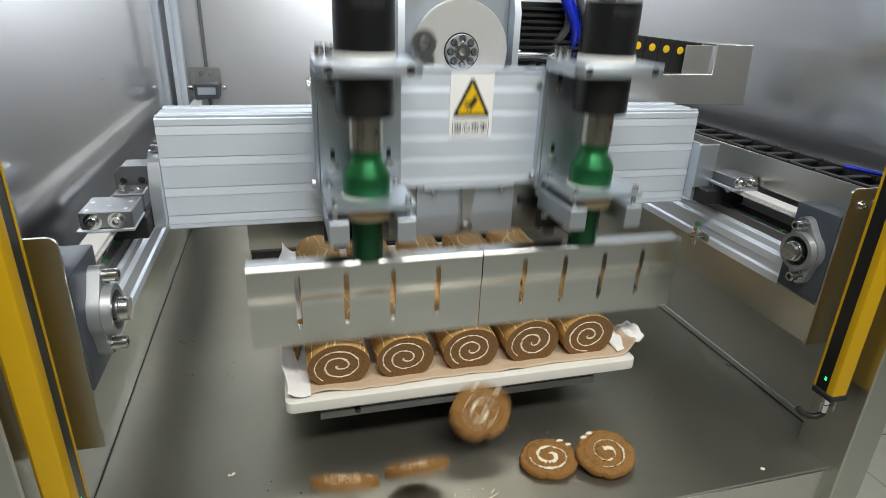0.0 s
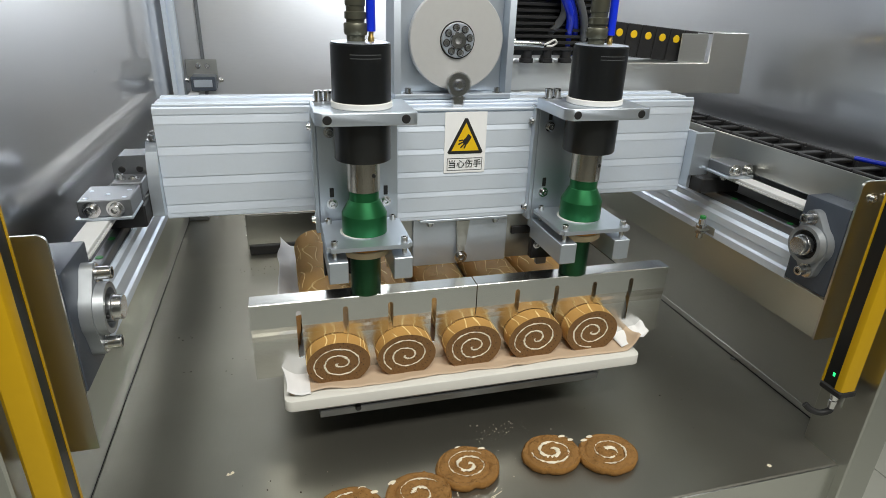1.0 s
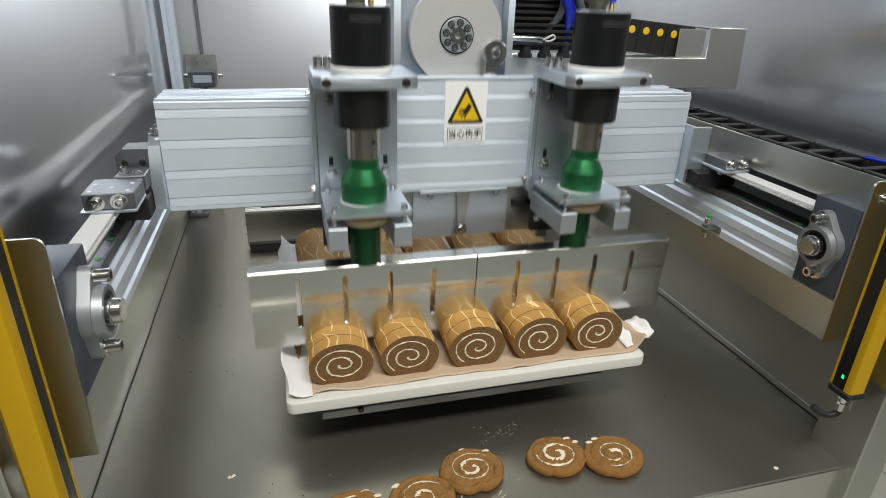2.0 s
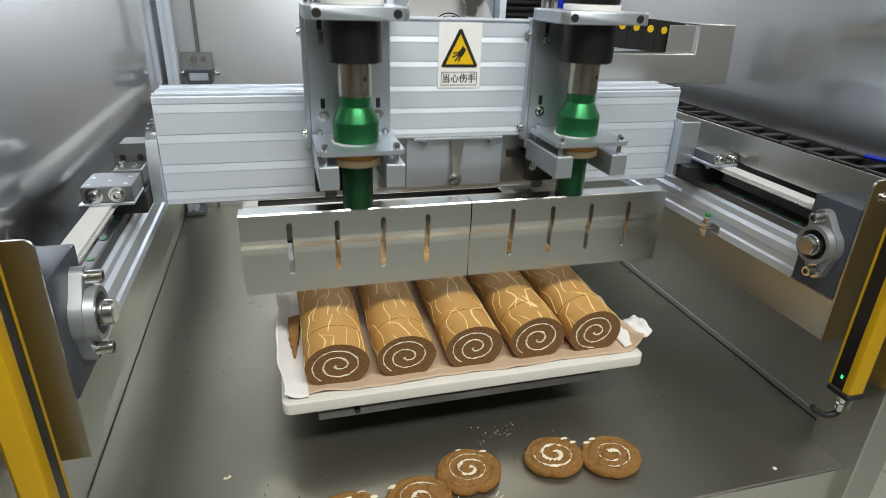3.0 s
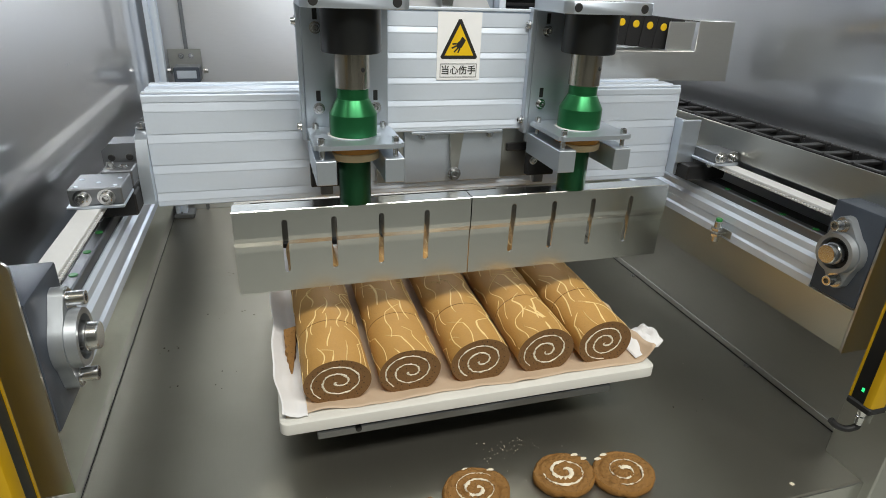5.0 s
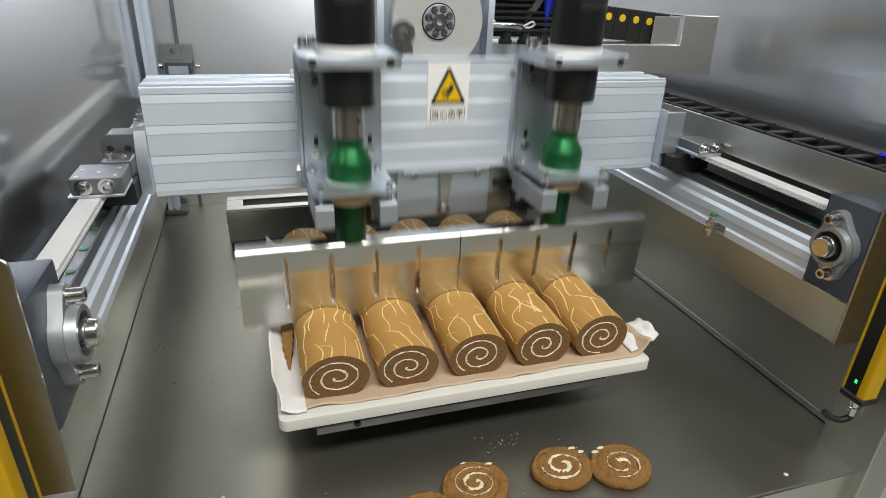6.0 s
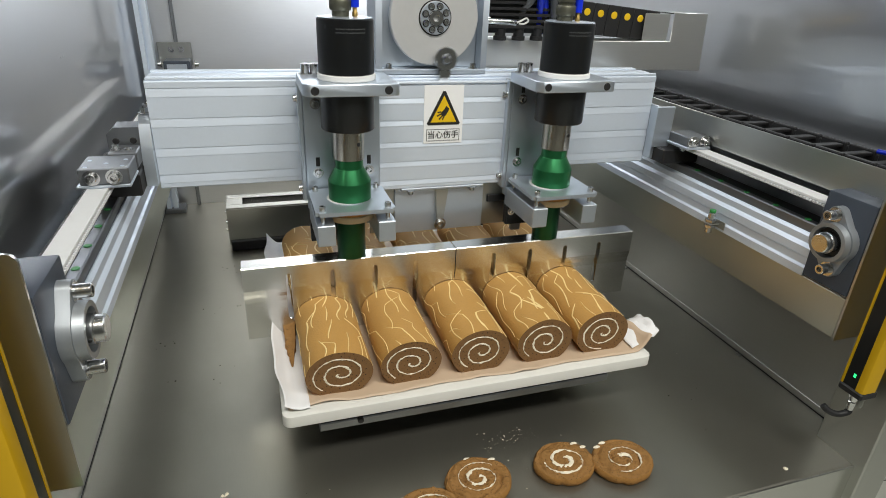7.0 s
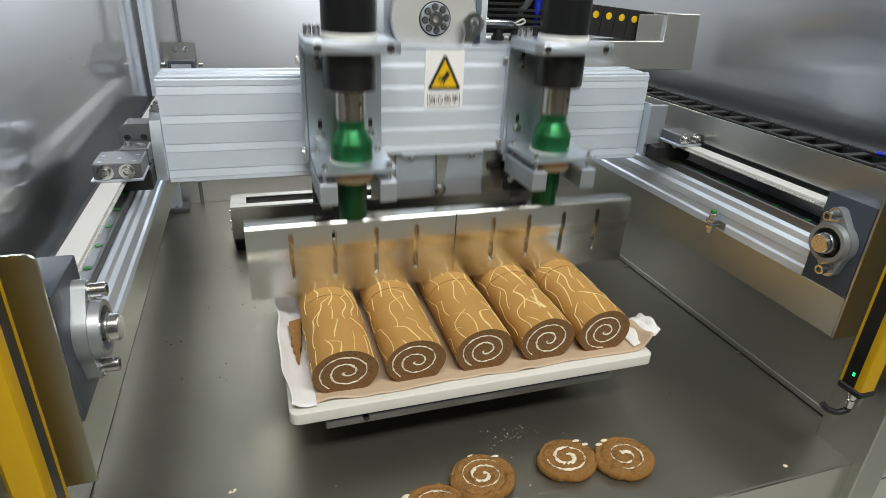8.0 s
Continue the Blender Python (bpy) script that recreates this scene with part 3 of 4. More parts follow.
def build_scrap():
    bm = B()
    rows = []
    for j in range(13):
        v = j / 12
        row = []
        for q in (-1, 1):
            w = 0.002 + 0.016 * v ** 0.8 * (1 + 0.3 * noise.noise((v * 9, 1, 2)))
            row.append((-0.2505 + 0.003 * v + q * w * 0.5 + 0.003 * noise.noise((v * 13, q * 3, 7)), 0.095 + 0.085 * v, BOARD + 0.006 + 0.016 * v + 0.003 * noise.noise((v * 6, q, 3)) + (0.004 * v if q > 0 else 0)))
        rows.append(row)
    top = [[bm.verts.new(p) for p in r] for r in rows]
    low = [[bm.verts.new((p[0], p[1], BOARD + 0.0045)) for p in r] for r in rows]
    for k in range(12):
        bm.faces.new((top[k][0], top[k][1], top[k + 1][1], top[k + 1][0]))
        bm.faces.new((top[k][0], top[k + 1][0], low[k + 1][0], low[k][0]))
        bm.faces.new((top[k][1], low[k][1], low[k + 1][1], top[k + 1][1]))
        bm.faces.new((low[k][0], low[k + 1][0], low[k + 1][1], low[k][1]))
    bm.faces.new((top[0][0], low[0][0], low[0][1], top[0][1])), bm.faces.new((top[12][0], top[12][1], low[12][1], low[12][0]))
    bmesh.ops.recalc_face_normals(bm, faces=bm.faces)
    solid("cake_scrap", bm, "fallen_sponge", "torn strip of brown cake on the white paper", "cake scrap")


def roll_outline(seed, rx, rz, seg=56, flat=0.82):
    """A slightly slumped round section, flattened where it rests; the lowest point is z = 0."""
    pts = []
    for k in range(seg):
        a = 2 * math.pi * k / seg
        wob = 1 + 0.022 * noise.noise((math.cos(a) * 1.3 + seed * 7.1, math.sin(a) * 1.3, seed))
        x, z = rx * wob * math.cos(a), rz * wob * math.sin(a)
        z = max(z, -rz * flat)
        pts.append((x, z + rz * flat))
    return pts


def spiral_strip(bm, turn, turns, r0, r1, y, width, sx, sz, cz, seed, hand=1, thick=0.0006, plane="y", smear=False):
    """A cream spiral of uneven width, slightly proud of the cut face."""
    n = int(turns * 70)
    rows = []
    for k in range(n + 1):
        f = k / n
        a = turn + hand * f * turns * 2 * math.pi
        r = r0 + (r1 - r0) * f ** 0.80 + 0.0022 * noise.noise((f * 9, seed, 0.5))
        w = width * (0.75 + 0.7 * abs(noise.noise((f * 11, seed * 3.3, 8)))) * (1.5 - 0.7 * f)
        if smear:
            w *= max(0.0, 0.55 + 1.5 * noise.noise((f * 6, seed * 1.7, 2.5))) * (1.6 - f)
        row = []
        for q in (-1, -0.4, 0.4, 1):
            rr = max(r + q * w / 2 + 0.0019 * noise.noise((f * 75, q * 2, seed)), 0.0003)
            d = thick if abs(q) < 0.9 else -0.0004
            u, v = rr * sx * math.cos(a), cz + rr * sz * math.sin(a)
            row.append(bm.verts.new((u, y - d, v) if plane == "y" else (u, v, y + d)))
        rows.append(row)
    for a, b in zip(rows, rows[1:]):
        for q in range(3):
            bm.faces.new((a[q], a[q + 1], b[q + 1], b[q]))
    bmesh.ops.recalc_face_normals(bm, faces=bm.faces)
    return bm


STEP, FRONT, CUTS = 0.0239, 0.0308, 8
ROLLS = []


def extrude_roll(pts, y0, y1, n, bend, seed):
    """The crust between two cuts, with its two cut faces; returns the crust and the faces as bmeshes."""
    bm, fc = B(), B()
    rings = []
    for j in range(n + 1):
        y = y0 + (y1 - y0) * j / n
        ring = []
        for x, z in pts:
            s = 1 + 0.010 * noise.noise((x * 22 + seed * 5, y * 22, z * 22))
            ring.append(bm.verts.new((x * s + bend * (y - FRONT), y, z * s)))
        rings.append(ring)
    m = len(pts)
    for a, b in zip(rings, rings[1:]):
        for k in range(m):
            bm.faces.new((a[k], a[(k + 1) % m], b[(k + 1) % m], b[k]))
    bmesh.ops.recalc_face_normals(bm, faces=bm.faces)
    for ring in (rings[0], rings[-1]):
        fc.faces.new([fc.verts.new(v.co) for v in ring])
    return bm, fc


def vein_lines(i):
    """Wandering cream lines on roll i: each a list of (y, angle, half width)."""
    rnd = random.Random(40 + i)
    lines = []
    a = 0.15
    while a < math.pi + 0.1:
        y = FRONT + rnd.uniform(-0.03, 0.0)
        while y < 0.44:
            n = rnd.randint(18, 66)
            drift, sway = rnd.uniform(-2.2, 2.2), rnd.uniform(0.04, 0.15)
            wide = rnd.uniform(0.0006, 0.0012) * (1.5 if rnd.random() < 0.22 else 1)
            ph, wave = rnd.uniform(0, 6.28), rnd.uniform(45, 100)
            line = []
            for k in range(n + 1):
                f = k / n
                yy = y + 0.0017 * k
                ang = a + drift * (yy - y) + sway * math.sin(wave * (yy - y) + ph)
                if f > 0.8 and n > 30:
                    ang += (f - 0.8) * 2.2 * (1 if drift > 0 else -1)
                line.append((yy, ang, wide * (0.35 + 0.9 * math.sin(math.pi * min(1, 0.06 + f * 0.94)) ** 0.7 * (0.7 + 0.6 * noise.noise((f * 5, a * 9, i))))))
            lines.append(line)
            y = yy + rnd.uniform(-0.002, 0.034)
        a += rnd.uniform(0.34, 0.58)
    # short cross strokes and loops
    for _ in range(5):
        y, a = rnd.uniform(FRONT + 0.01, 0.42), rnd.uniform(0.3, 2.9)
        span, lean = rnd.uniform(0.25, 0.7), rnd.uniform(-0.010, 0.014)
        lines.append([(y + lean * k / 14 + 0.004 * math.sin(k / 14 * 3.1), a + span * k / 14, 0.0007 * math.sin(math.pi * (0.08 + 0.84 * k / 14))) for k in range(15)])
    if i == 3:
        for q in (-1, 1):
            lines.append([(FRONT + 0.030 + 0.0012 * k, 1.42 + q * (0.02 + 0.006 * k) + (0.010 * k if q > 0 else 0.014 * k), 0.0024 - 0.00006 * k) for k in range(30)])
    return lines


def roll_skin(pts, ang, y, bend, seed, lift):
    """A point on the crust at an angle about the roll's length."""
    m = len(pts)
    k = (ang / (2 * math.pi) * m) % m
    p, q, f = pts[int(k) % m], pts[(int(k) + 1) % m], k % 1
    x, z = p[0] + (q[0] - p[0]) * f, p[1] + (q[1] - p[1]) * f
    sc = 1 + 0.010 * noise.noise((x * 22 + seed * 5, y * 22, z * 22))
    return Vector((x * sc + bend * (y - FRONT) + lift * math.cos(ang), y, z * sc + lift * math.sin(ang)))


def vein_mesh(lines, pts, y0, y1, bend, seed):
    """The stretch of the cream lines between two cuts, as low ridges."""
    bm = B()
    r = 0.040
    for line in lines:
        rows = []
        for (ya, aa, wa), (yb, ab, wb) in zip(line, line[1:]):
            if max(ya, yb) <= y0 or min(ya, yb) >= y1:
                rows = []
                continue
            if yb > ya:
                f0, f1 = max(0, (y0 - ya) / (yb - ya)), min(1, (y1 - ya) / (yb - ya))
                ya, aa, wa, yb, ab, wb = ya + (yb - ya) * f0, aa + (ab - aa) * f0, wa + (wb - wa) * f0, ya + (yb - ya) * f1, aa + (ab - aa) * f1, wa + (wb - wa) * f1
            dy, da = yb - ya, (ab - aa) * r
            ln = math.hypot(dy, da) or 1e-6
            ny, na = -da / ln, dy / ln
            for y, a, w in (((ya, aa, wa), (yb, ab, wb)) if not rows else ((yb, ab, wb),)):
                row = []
                for q, lift in ((-1, 0.0001), (0, 0.0007), (1, 0.0001)):
                    yy = min(max(y + q * w * ny, y0), y1)
                    row.append(bm.verts.new(roll_skin(pts, a + q * w * na / r, yy, bend, seed, lift)))
                if rows:
                    for e in range(2):
                        bm.faces.new((rows[-1][e], rows[-1][e + 1], row[e + 1], row[e]))
                rows.append(row)
    bmesh.ops.recalc_face_normals(bm, faces=bm.faces)
    return bm


def build_rolls():
    specs = [(-0.1965, 0.0420, 0.0334, -3.3, 2.17, 1), (-0.1042, 0.0405, 0.0335, -3.1, 2.13, 1), (-0.0078, 0.0412, 0.0348, -3.0, 2.13, 1), (0.0868, 0.0415, 0.0356, -2.8, 2.08, 1), (0.1780, 0.0408, 0.0356, -2.9, 2.22, 1)]
    for i, (x, rx, rz, turn, turns, hand) in enumerate(specs):
        pts = roll_outline(i + 1, rx, rz)
        roll = thing("cake_roll", "brown sponge roll with cream spiral and cream-veined crust on paper", "cake roll", "rolls on the board")
        roll.location = (x, 0, BOARD + 0.0016)
        pieces, veins = [], vein_lines(i)
        for k in range(CUTS + 1):
            y0 = FRONT + STEP * k
            y1 = FRONT + STEP * (k + 1) if k < CUTS else 0.44
            bm, fc = extrude_roll(pts, y0, y1, 3 if k < CUTS else 24, -0.005 + 0.010 * i, i)
            sl = part("slice" if k < CUTS else "uncut_length", bm, "crust", roll, "", None, 60)
            vm = vein_mesh(veins, pts, y0, y1, -0.005 + 0.010 * i, i)
            if len(vm.faces):
                tagged(part("veining", vm, "vein", sl, "thin cream-yellow veining of the crust", None, 80), kind="stuff")
            part("cut_face", fc, "sponge", sl, "porous brown sponge")
            if k == 0:
                bm = B()
                spiral_strip(bm, turn, turns, 0.0012, 0.0372, FRONT, 0.0032, rx / 0.0455, rz / 0.0470, rz * 0.86, i + 0.7, hand)
                part("cream_spiral", bm, "cream", sl, "pale cream filling")
            pieces.append(sl)
        ROLLS.append(pieces)


FALLEN = []


def build_fallen():
    specs = [(-0.043, -0.0745, 0.0430, 0.0365, 0.0, 2.9), (0.0765, -0.0755, 0.0415, 0.0345, 0.6, 2.5), (0.1525, -0.093, 0.0415, 0.036, 1.2, 2.4), (-0.117, -0.105, 0.042, 0.036, 2.0, 2.0), (-0.203, -0.110, 0.043, 0.035, 2.9, 2.0)]
    for i, (x, y, rx, ry, turn, turns) in enumerate(specs):
        sl = thing("cake_slice", "fallen brown cake slice with cream spiral lying on the deck", "cake slice", "fallen slices")
        bm = B()
        seg, rings = 96, []
        prof = [(0.0, 0.0), (0.86, 0.0), (0.98, 0.002), (1.0, 0.006), (0.985, 0.0095), (0.95, 0.0115)] + [(0.92 - 0.92 * q / 22, 0.0122) for q in range(23)]
        for r, z in prof:
            ring = []
            for k in range(seg):
                a = 2 * math.pi * k / seg
                lump = 1 + 0.04 * noise.noise((math.cos(a) * 1.6 + i * 5, math.sin(a) * 1.6, 2.2)) + 0.018 * noise.noise((math.cos(a) * 5 + i, math.sin(a) * 5, z * 300))
                if i == 0:
                    lump -= 0.12 * math.exp(-((a - 4.75) / 0.16) ** 2)
                if i in (1, 2):
                    lump -= 0.06 * math.exp(-((a - 4.25) / 0.10) ** 2)
                dz = 0
                if z > 0.0115:
                    px, py = r * math.cos(a), r * math.sin(a)
                    coil = (r * 2.3 + a / (2 * math.pi) + 0.15 * i + 0.05 * noise.noise((px * 3, py * 3, i))) % 1.0
                    dz = -0.0026 * math.exp(-((coil - 0.5) / 0.075) ** 2) * min(1, r * 4) * (1 if r < 0.93 else 0)
                    dz += 0.0030 * noise.noise((px * 3 + i * 3, py * 3, 1)) + 0.0022 * noise.noise((px * 11, py * 11 + i, 4)) + 0.0010 * noise.noise((px * 30, py * 30, i))
                ring.append((r * lump * rx * math.cos(a), r * lump * ry * math.sin(a), z + dz))
            rings.append([bm.verts.new(ring[0])] if r == 0 else [bm.verts.new(p) for p in ring])
        for a, b in zip(rings, rings[1:]):
            for k in range(seg):
                j = (k + 1) % seg
                if len(a) == 1:
                    bm.faces.new((a[0], b[j], b[k]))
                elif len(b) == 1:
                    bm.faces.new((a[k], a[j], b[0]))
                else:
                    bm.faces.new((a[k], a[j], b[j], b[k]))
        bmesh.ops.recalc_face_normals(bm, faces=bm.faces)
        lo = B()
        for a, b in zip(rings[1:5], rings[2:6]):
            va, vb = [lo.verts.new(v.co * 1.004) for v in a], [lo.verts.new(v.co * 1.004) for v in b]
            for k in range(seg):
                lo.faces.new((va[k], va[(k + 1) % seg], vb[(k + 1) % seg], vb[k]))
        bmesh.ops.remove_doubles(lo, verts=lo.verts, dist=1e-6)
        bmesh.ops.recalc_face_normals(lo, faces=lo.faces)
        part("sponge", bm, "fallen_sponge", sl, "", None, 70)
        part("crust_edge", lo, "crust_plain", sl, "golden brown crust", None, 70)
        bm = B()
        spiral_strip(bm, turn + 1.2, turns * 0.72, 0.003, 0.029, 0.0126, 0.0044, rx / 0.043, ry / 0.043, 0, i + 9.3, -1, 0.0010, "z", True)
        part("cream_spiral", bm, "cream", sl, "smeared cream filling")
        rnd = random.Random(i + 3)
        for k in range(2):
            bm = B()
            a = rnd.uniform(0.2, 2.9)
            lathe(bm, (rx * 0.93 * math.cos(a), ry * 0.93 * math.sin(a), 0.0112), [(0, 0), (0.0036, 0.0005), (0.0026, 0.0016), (0, 0.0022)], seg=9, squash=(1.5, 0.7))
            part("cream_blob", bm, "cream", sl)
        FALLEN.append((sl, x, y))


def build_crumbs():
    rnd = random.Random(5)
    def specks(spots, mat, label, smin, smax):
        bm = B()
        for x, y, n, spread in spots:
            for _ in range(n):
                px, py, r = x + rnd.gauss(0, spread), y + rnd.gauss(0, spread * 0.5), rnd.uniform(smin, smax)
                if -0.22 < px < 0.19 and 0.012 < py < 0.5:
                    continue
                vs = [bm.verts.new((px + r * math.cos(a) * rnd.uniform(.6, 1.4), py + r * math.sin(a) * rnd.uniform(.6, 1.4), 0.0002)) for a in (0, 1.3, 2.5, 3.8, 5.0)]
                top = bm.verts.new((px, py, r * 0.9 + 0.0002))
                for q in range(5):
                    bm.faces.new((vs[q], vs[(q + 1) % 5], top))
        solid("crumbs", bm, mat, label, "crumbs", "", "stuff", 20)
    specks([(0.021, -0.007, 40, 0.021), (0.055, -0.004, 12, 0.04), (-0.3, -0.06, 8, 0.06), (0.3, 0.12, 8, 0.07), (0.0, -0.06, 8, 0.07), (-0.06, -0.12, 14, 0.02)], "crumb", "pale cream crumbs scattered on the deck", 0.0004, 0.0011)
    specks([(-0.45, 0.34, 5, 0.02), (-0.33, 0.45, 7, 0.03), (-0.28, -0.04, 8, 0.05), (-0.40, 0.25, 6, 0.06), (0.25, 0.0, 5, 0.1), (-0.30, 0.62, 14, 0.03)], "crumb_dark", "dark brown crumbs scattered on the deck", 0.0005, 0.0016)
    specks([(0.3645, -0.158, 4, 0.0015), (-0.345, -0.008, 4, 0.0015)], "cream", "two small flakes of cream on the deck", 0.0015, 0.003)
    bm = B()
    for k in range(9):
        a = k * 0.7
        tube(bm, [(-0.05 + 0.03 * math.cos(a), -0.115 + 0.012 * math.sin(a), 0.0003), (-0.045 + 0.03 * math.cos(a + .3), -0.115 + 0.012 * math.sin(a + .3), 0.0005), (-0.04 + 0.03 * math.cos(a + .5), -0.114 + 0.011 * math.sin(a + .5), 0.0003)], 0.0005, 6)
    solid("cream_smear", bm, "cream", "thin smears of cream where a slice slid on the deck", "smear", "", "stuff")
    for y in (0.0744, 0.42, 0.75):
        solid("floor_screw", lathe(B(), (0.4965, y, 0.0), [(0, 0), (0.0048, 0), (0.0042, 0.0026), (0.0022, 0.0038), (0, 0.0040)], seg=14), "chrome", "small domed screw at the foot of the wall", "screw", "floor screws")

M["crust_plain"] = cake_material("plain_crust", (0.32, 0.155, 0.036), 0.4, False, True)
M["fallen_sponge"] = cake_material("fallen_slice_sponge", (0.27, 0.135, 0.036), 0.8, False, True)
CX, CZ, CRANK = -0.0125, 0.5249, 0.0555


# ---- the gantry: fixed beam, crank drive, cable carrier ----
def ribbed(x0, x1, y, depth, z0, z1, lines, band):
    """An extruded profile with slanted grooves; lines: their lower edges, as shares of the height from the top."""
    h = z1 - z0
    pts = [(y + 0.0015, z0), (y, z0 + 0.0015)]
    for f in sorted(lines, reverse=True):
        a, b = z1 - f * h, z1 - f * h + band * h
        pts += [(y, a - 0.0016), (y - 0.0005, a - 0.0012), (y - 0.0005, a), (y + 0.0010, b - 0.0004), (y + 0.0010, b), (y, b + 0.0003)]
    pts += [(y, z1 - 0.002), (y + 0.002, z1), (y + depth - 0.002, z1), (y + depth, z1 - 0.002), (y + depth, z0 + 0.0015), (y + depth - 0.002, z0)]
    return prism(B(), pts, "x", x0, x1)


def build_gantry():
    g = thing("gantry", "aluminium gantry with crank drive travelling over the cake rolls", "gantry")
    part("beam", ribbed(-0.398, 0.368, 0.147, 0.072, 0.300, 0.444, (0.139, 0.41, 0.685, 0.94), 0.072), "alu", g, "ribbed anodised aluminium beam", None, 4)
    bm = B()
    box(bm, -0.397, 0.367, 0.1475, 0.1525, 0.4443, 0.4475, 0.0008)
    box(bm, -0.397, 0.367, 0.166, 0.192, 0.4443, 0.4468, 0.0008)
    box(bm, -0.397, 0.367, 0.205, 0.2185, 0.4443, 0.4475, 0.0008)
    part("beam_lip", bm, "alu", g)
    # west end: plate, clamp blocks, belt clamp
    bm = prism(B(), [(0.132, 0.310), (0.225, 0.310), (0.225, 0.400), (0.16, 0.400), (0.145, 0.390), (0.132, 0.352)], "x", -0.4125, -0.3985)
    part("end_plate", bm, "plate", g)
    bl = part("belt_clamp", box(B(), -0.468, -0.4145, 0.046, 0.102, 0.3425, 0.3620, .0012), "dural", g, "dark machined aluminium clamp block")
    part("lower_jaw", box(B(), -0.472, -0.4140, 0.044, 0.102, 0.3388, 0.3423, .0008), "plate", bl)
    part("link_block", box(B(), -0.446, -0.413, 0.1025, 0.142, 0.344, 0.3640, .0012), "dural", bl)
    part("stop_block", prism(B(), [(-0.453, 0.355), (-0.4135, 0.355), (-0.4135, 0.385), (-0.444, 0.385), (-0.453, 0.376)], "y", 0.150, 0.185), "dural", bl)
    for x in (-0.4545, -0.4305):
        screw(bl, (x, 0.046, 0.3515), 0.0062, 0.006, "y", True)
        part("hole", rod(B(), (x * 0.85 - 0.0565, 0.1503, 0.3675), 0.0042, -0.0012, 0.001, "y", 16), "rubber", bl)
    for x, y in ((-0.461, 0.054), (-0.461, 0.081), (-0.422, 0.054), (-0.422, 0.081), (-0.441, 0.067)):
        part("dowel", rod(B(), (x, y, 0.362), 0.0028, -0.001, 0.0006, "z", 12), "plate", bl)
    screw(bl, (-0.438, 0.118, 0.364), 0.004, 0.006)
    screw(bl, (-0.424, 0.118, 0.364), 0.004, 0.002)
    for y, z in ((0.165, 0.403), (0.19, 0.403)):
        screw(g, (-0.4055, y, z - .003), 0.005, 0.006, "z")
    part("carriage", box(B(), -0.474, -0.4135, 0.10, 0.215, 0.3075, 0.336, .002), "rubber", g, "black carriage on the guide rail")
    # east end
    bm = prism(B(), [(0.128, 0.310), (0.225, 0.310), (0.225, 0.398), (0.128, 0.398)], "x", 0.3685, 0.3740)
    part("end_plate", bm, "plate", g)
    bm = B()
    box(bm, 0.3645, 0.398, 0.1215, 0.1275, 0.331, 0.398, .001)
    part("angle", bm, "plate", g)
    br = part("belt_clamp", box(B(), 0.395, 0.436, 0.072, 0.121, 0.3435, 0.3585, .0012), "dural", g, "dark machined aluminium clamp block")
    part("lower_jaw", box(B(), 0.392, 0.437, 0.068, 0.121, 0.3388, 0.3433, .0008), "plate", br)
    for x in (0.404, 0.426):
        screw(br, (x, 0.072, 0.3510), 0.0062, 0.006, "y", True)
    for x in (0.398, 0.408):
        screw(br, (x, 0.085, 0.3388), 0.004, 0.004, "z", True)
    part("carriage", box(B(), 0.3745, 0.446, 0.10, 0.215, 0.3075, 0.332, .002), "rubber", g, "black carriage on the guide rail")
    # crank drive on top of the beam
    mt = part("drive_mount", box(B(), -0.098, 0.068, 0.152, 0.215, 0.4478, 0.4555, .0012), "plate", g, "machined aluminium motor mount")
    bm = B()
    prism(bm, [(0.153, 0.4557), (0.215, 0.4557), (0.215, 0.61), (0.168, 0.61), (0.153, 0.575)], "x", -0.098, -0.089)
    part("cheek", bm, "plate", mt)
    bm = B()
    prism(bm, [(0.153, 0.4557), (0.215, 0.4557), (0.215, 0.61), (0.168, 0.61), (0.153, 0.575)], "x", 0.059, 0.068)
    part("cheek", bm, "plate", mt)
    part("back_plate", box(B(), -0.0888, 0.0588, 0.176, 0.186, 0.4557, 0.61, .001), "plate", mt)
    for x in (-0.078, 0.05):
        screw(mt, (x, 0.160, 0.4555), 0.0045, 0.006)
    screw(mt, (0.068, 0.165, 0.525), 0.004, 0.005, "x")
    part("pointer", tube(B(), [(0.0685, 0.16, 0.522), (0.10, 0.158, 0.5215), (0.113, 0.157, 0.520)], 0.0042), "chrome", mt, "bright rod with a white tie")
    part("tie", tube(B(), [(0.113, 0.157, 0.520), (0.12, 0.156, 0.523), (0.128, 0.155, 0.527), (0.132, 0.156, 0.523), (0.126, 0.157, 0.519), (0.118, 0.157, 0.519)], 0.0014, 8), "white", mt)
    mo = part("motor", box(B(), 0.069, 0.232, 0.222, 0.305, 0.500, 0.59, .004, 2), "black", g, "black finned servo motor")
    for k in range(9):
        z = 0.508 + 0.0088 * k
        part("fin", box(B(), 0.072, 0.229, 0.2155, 0.2219, z, z + 0.0042, .0006), "rubber", mo)
    for x in (0.118, 0.150, 0.182):
        part("cable_gland", lathe(B(), (x, 0.226, 0.4895), [(0, 0), (.0105, 0), (.0105, .006), (.0085, .007), (.0085, .017), (.0095, .018), (.0075, .024), (0, .024)], seg=18), "rubber", g)
    part("cable", tube(B(), [(0.150, 0.226, 0.513), (0.151, 0.225, 0.53), (0.165, 0.21, 0.56), (0.15, 0.20, 0.60), (0.10, 0.2, 0.68)], 0.0055), "cable", g)
    part("cable", tube(B(), [(0.204, 0.224, 0.500), (0.206, 0.222, 0.52), (0.195, 0.205, 0.555), (0.17, 0.20, 0.60), (0.12, 0.2, 0.68)], 0.0055), "cable", g)
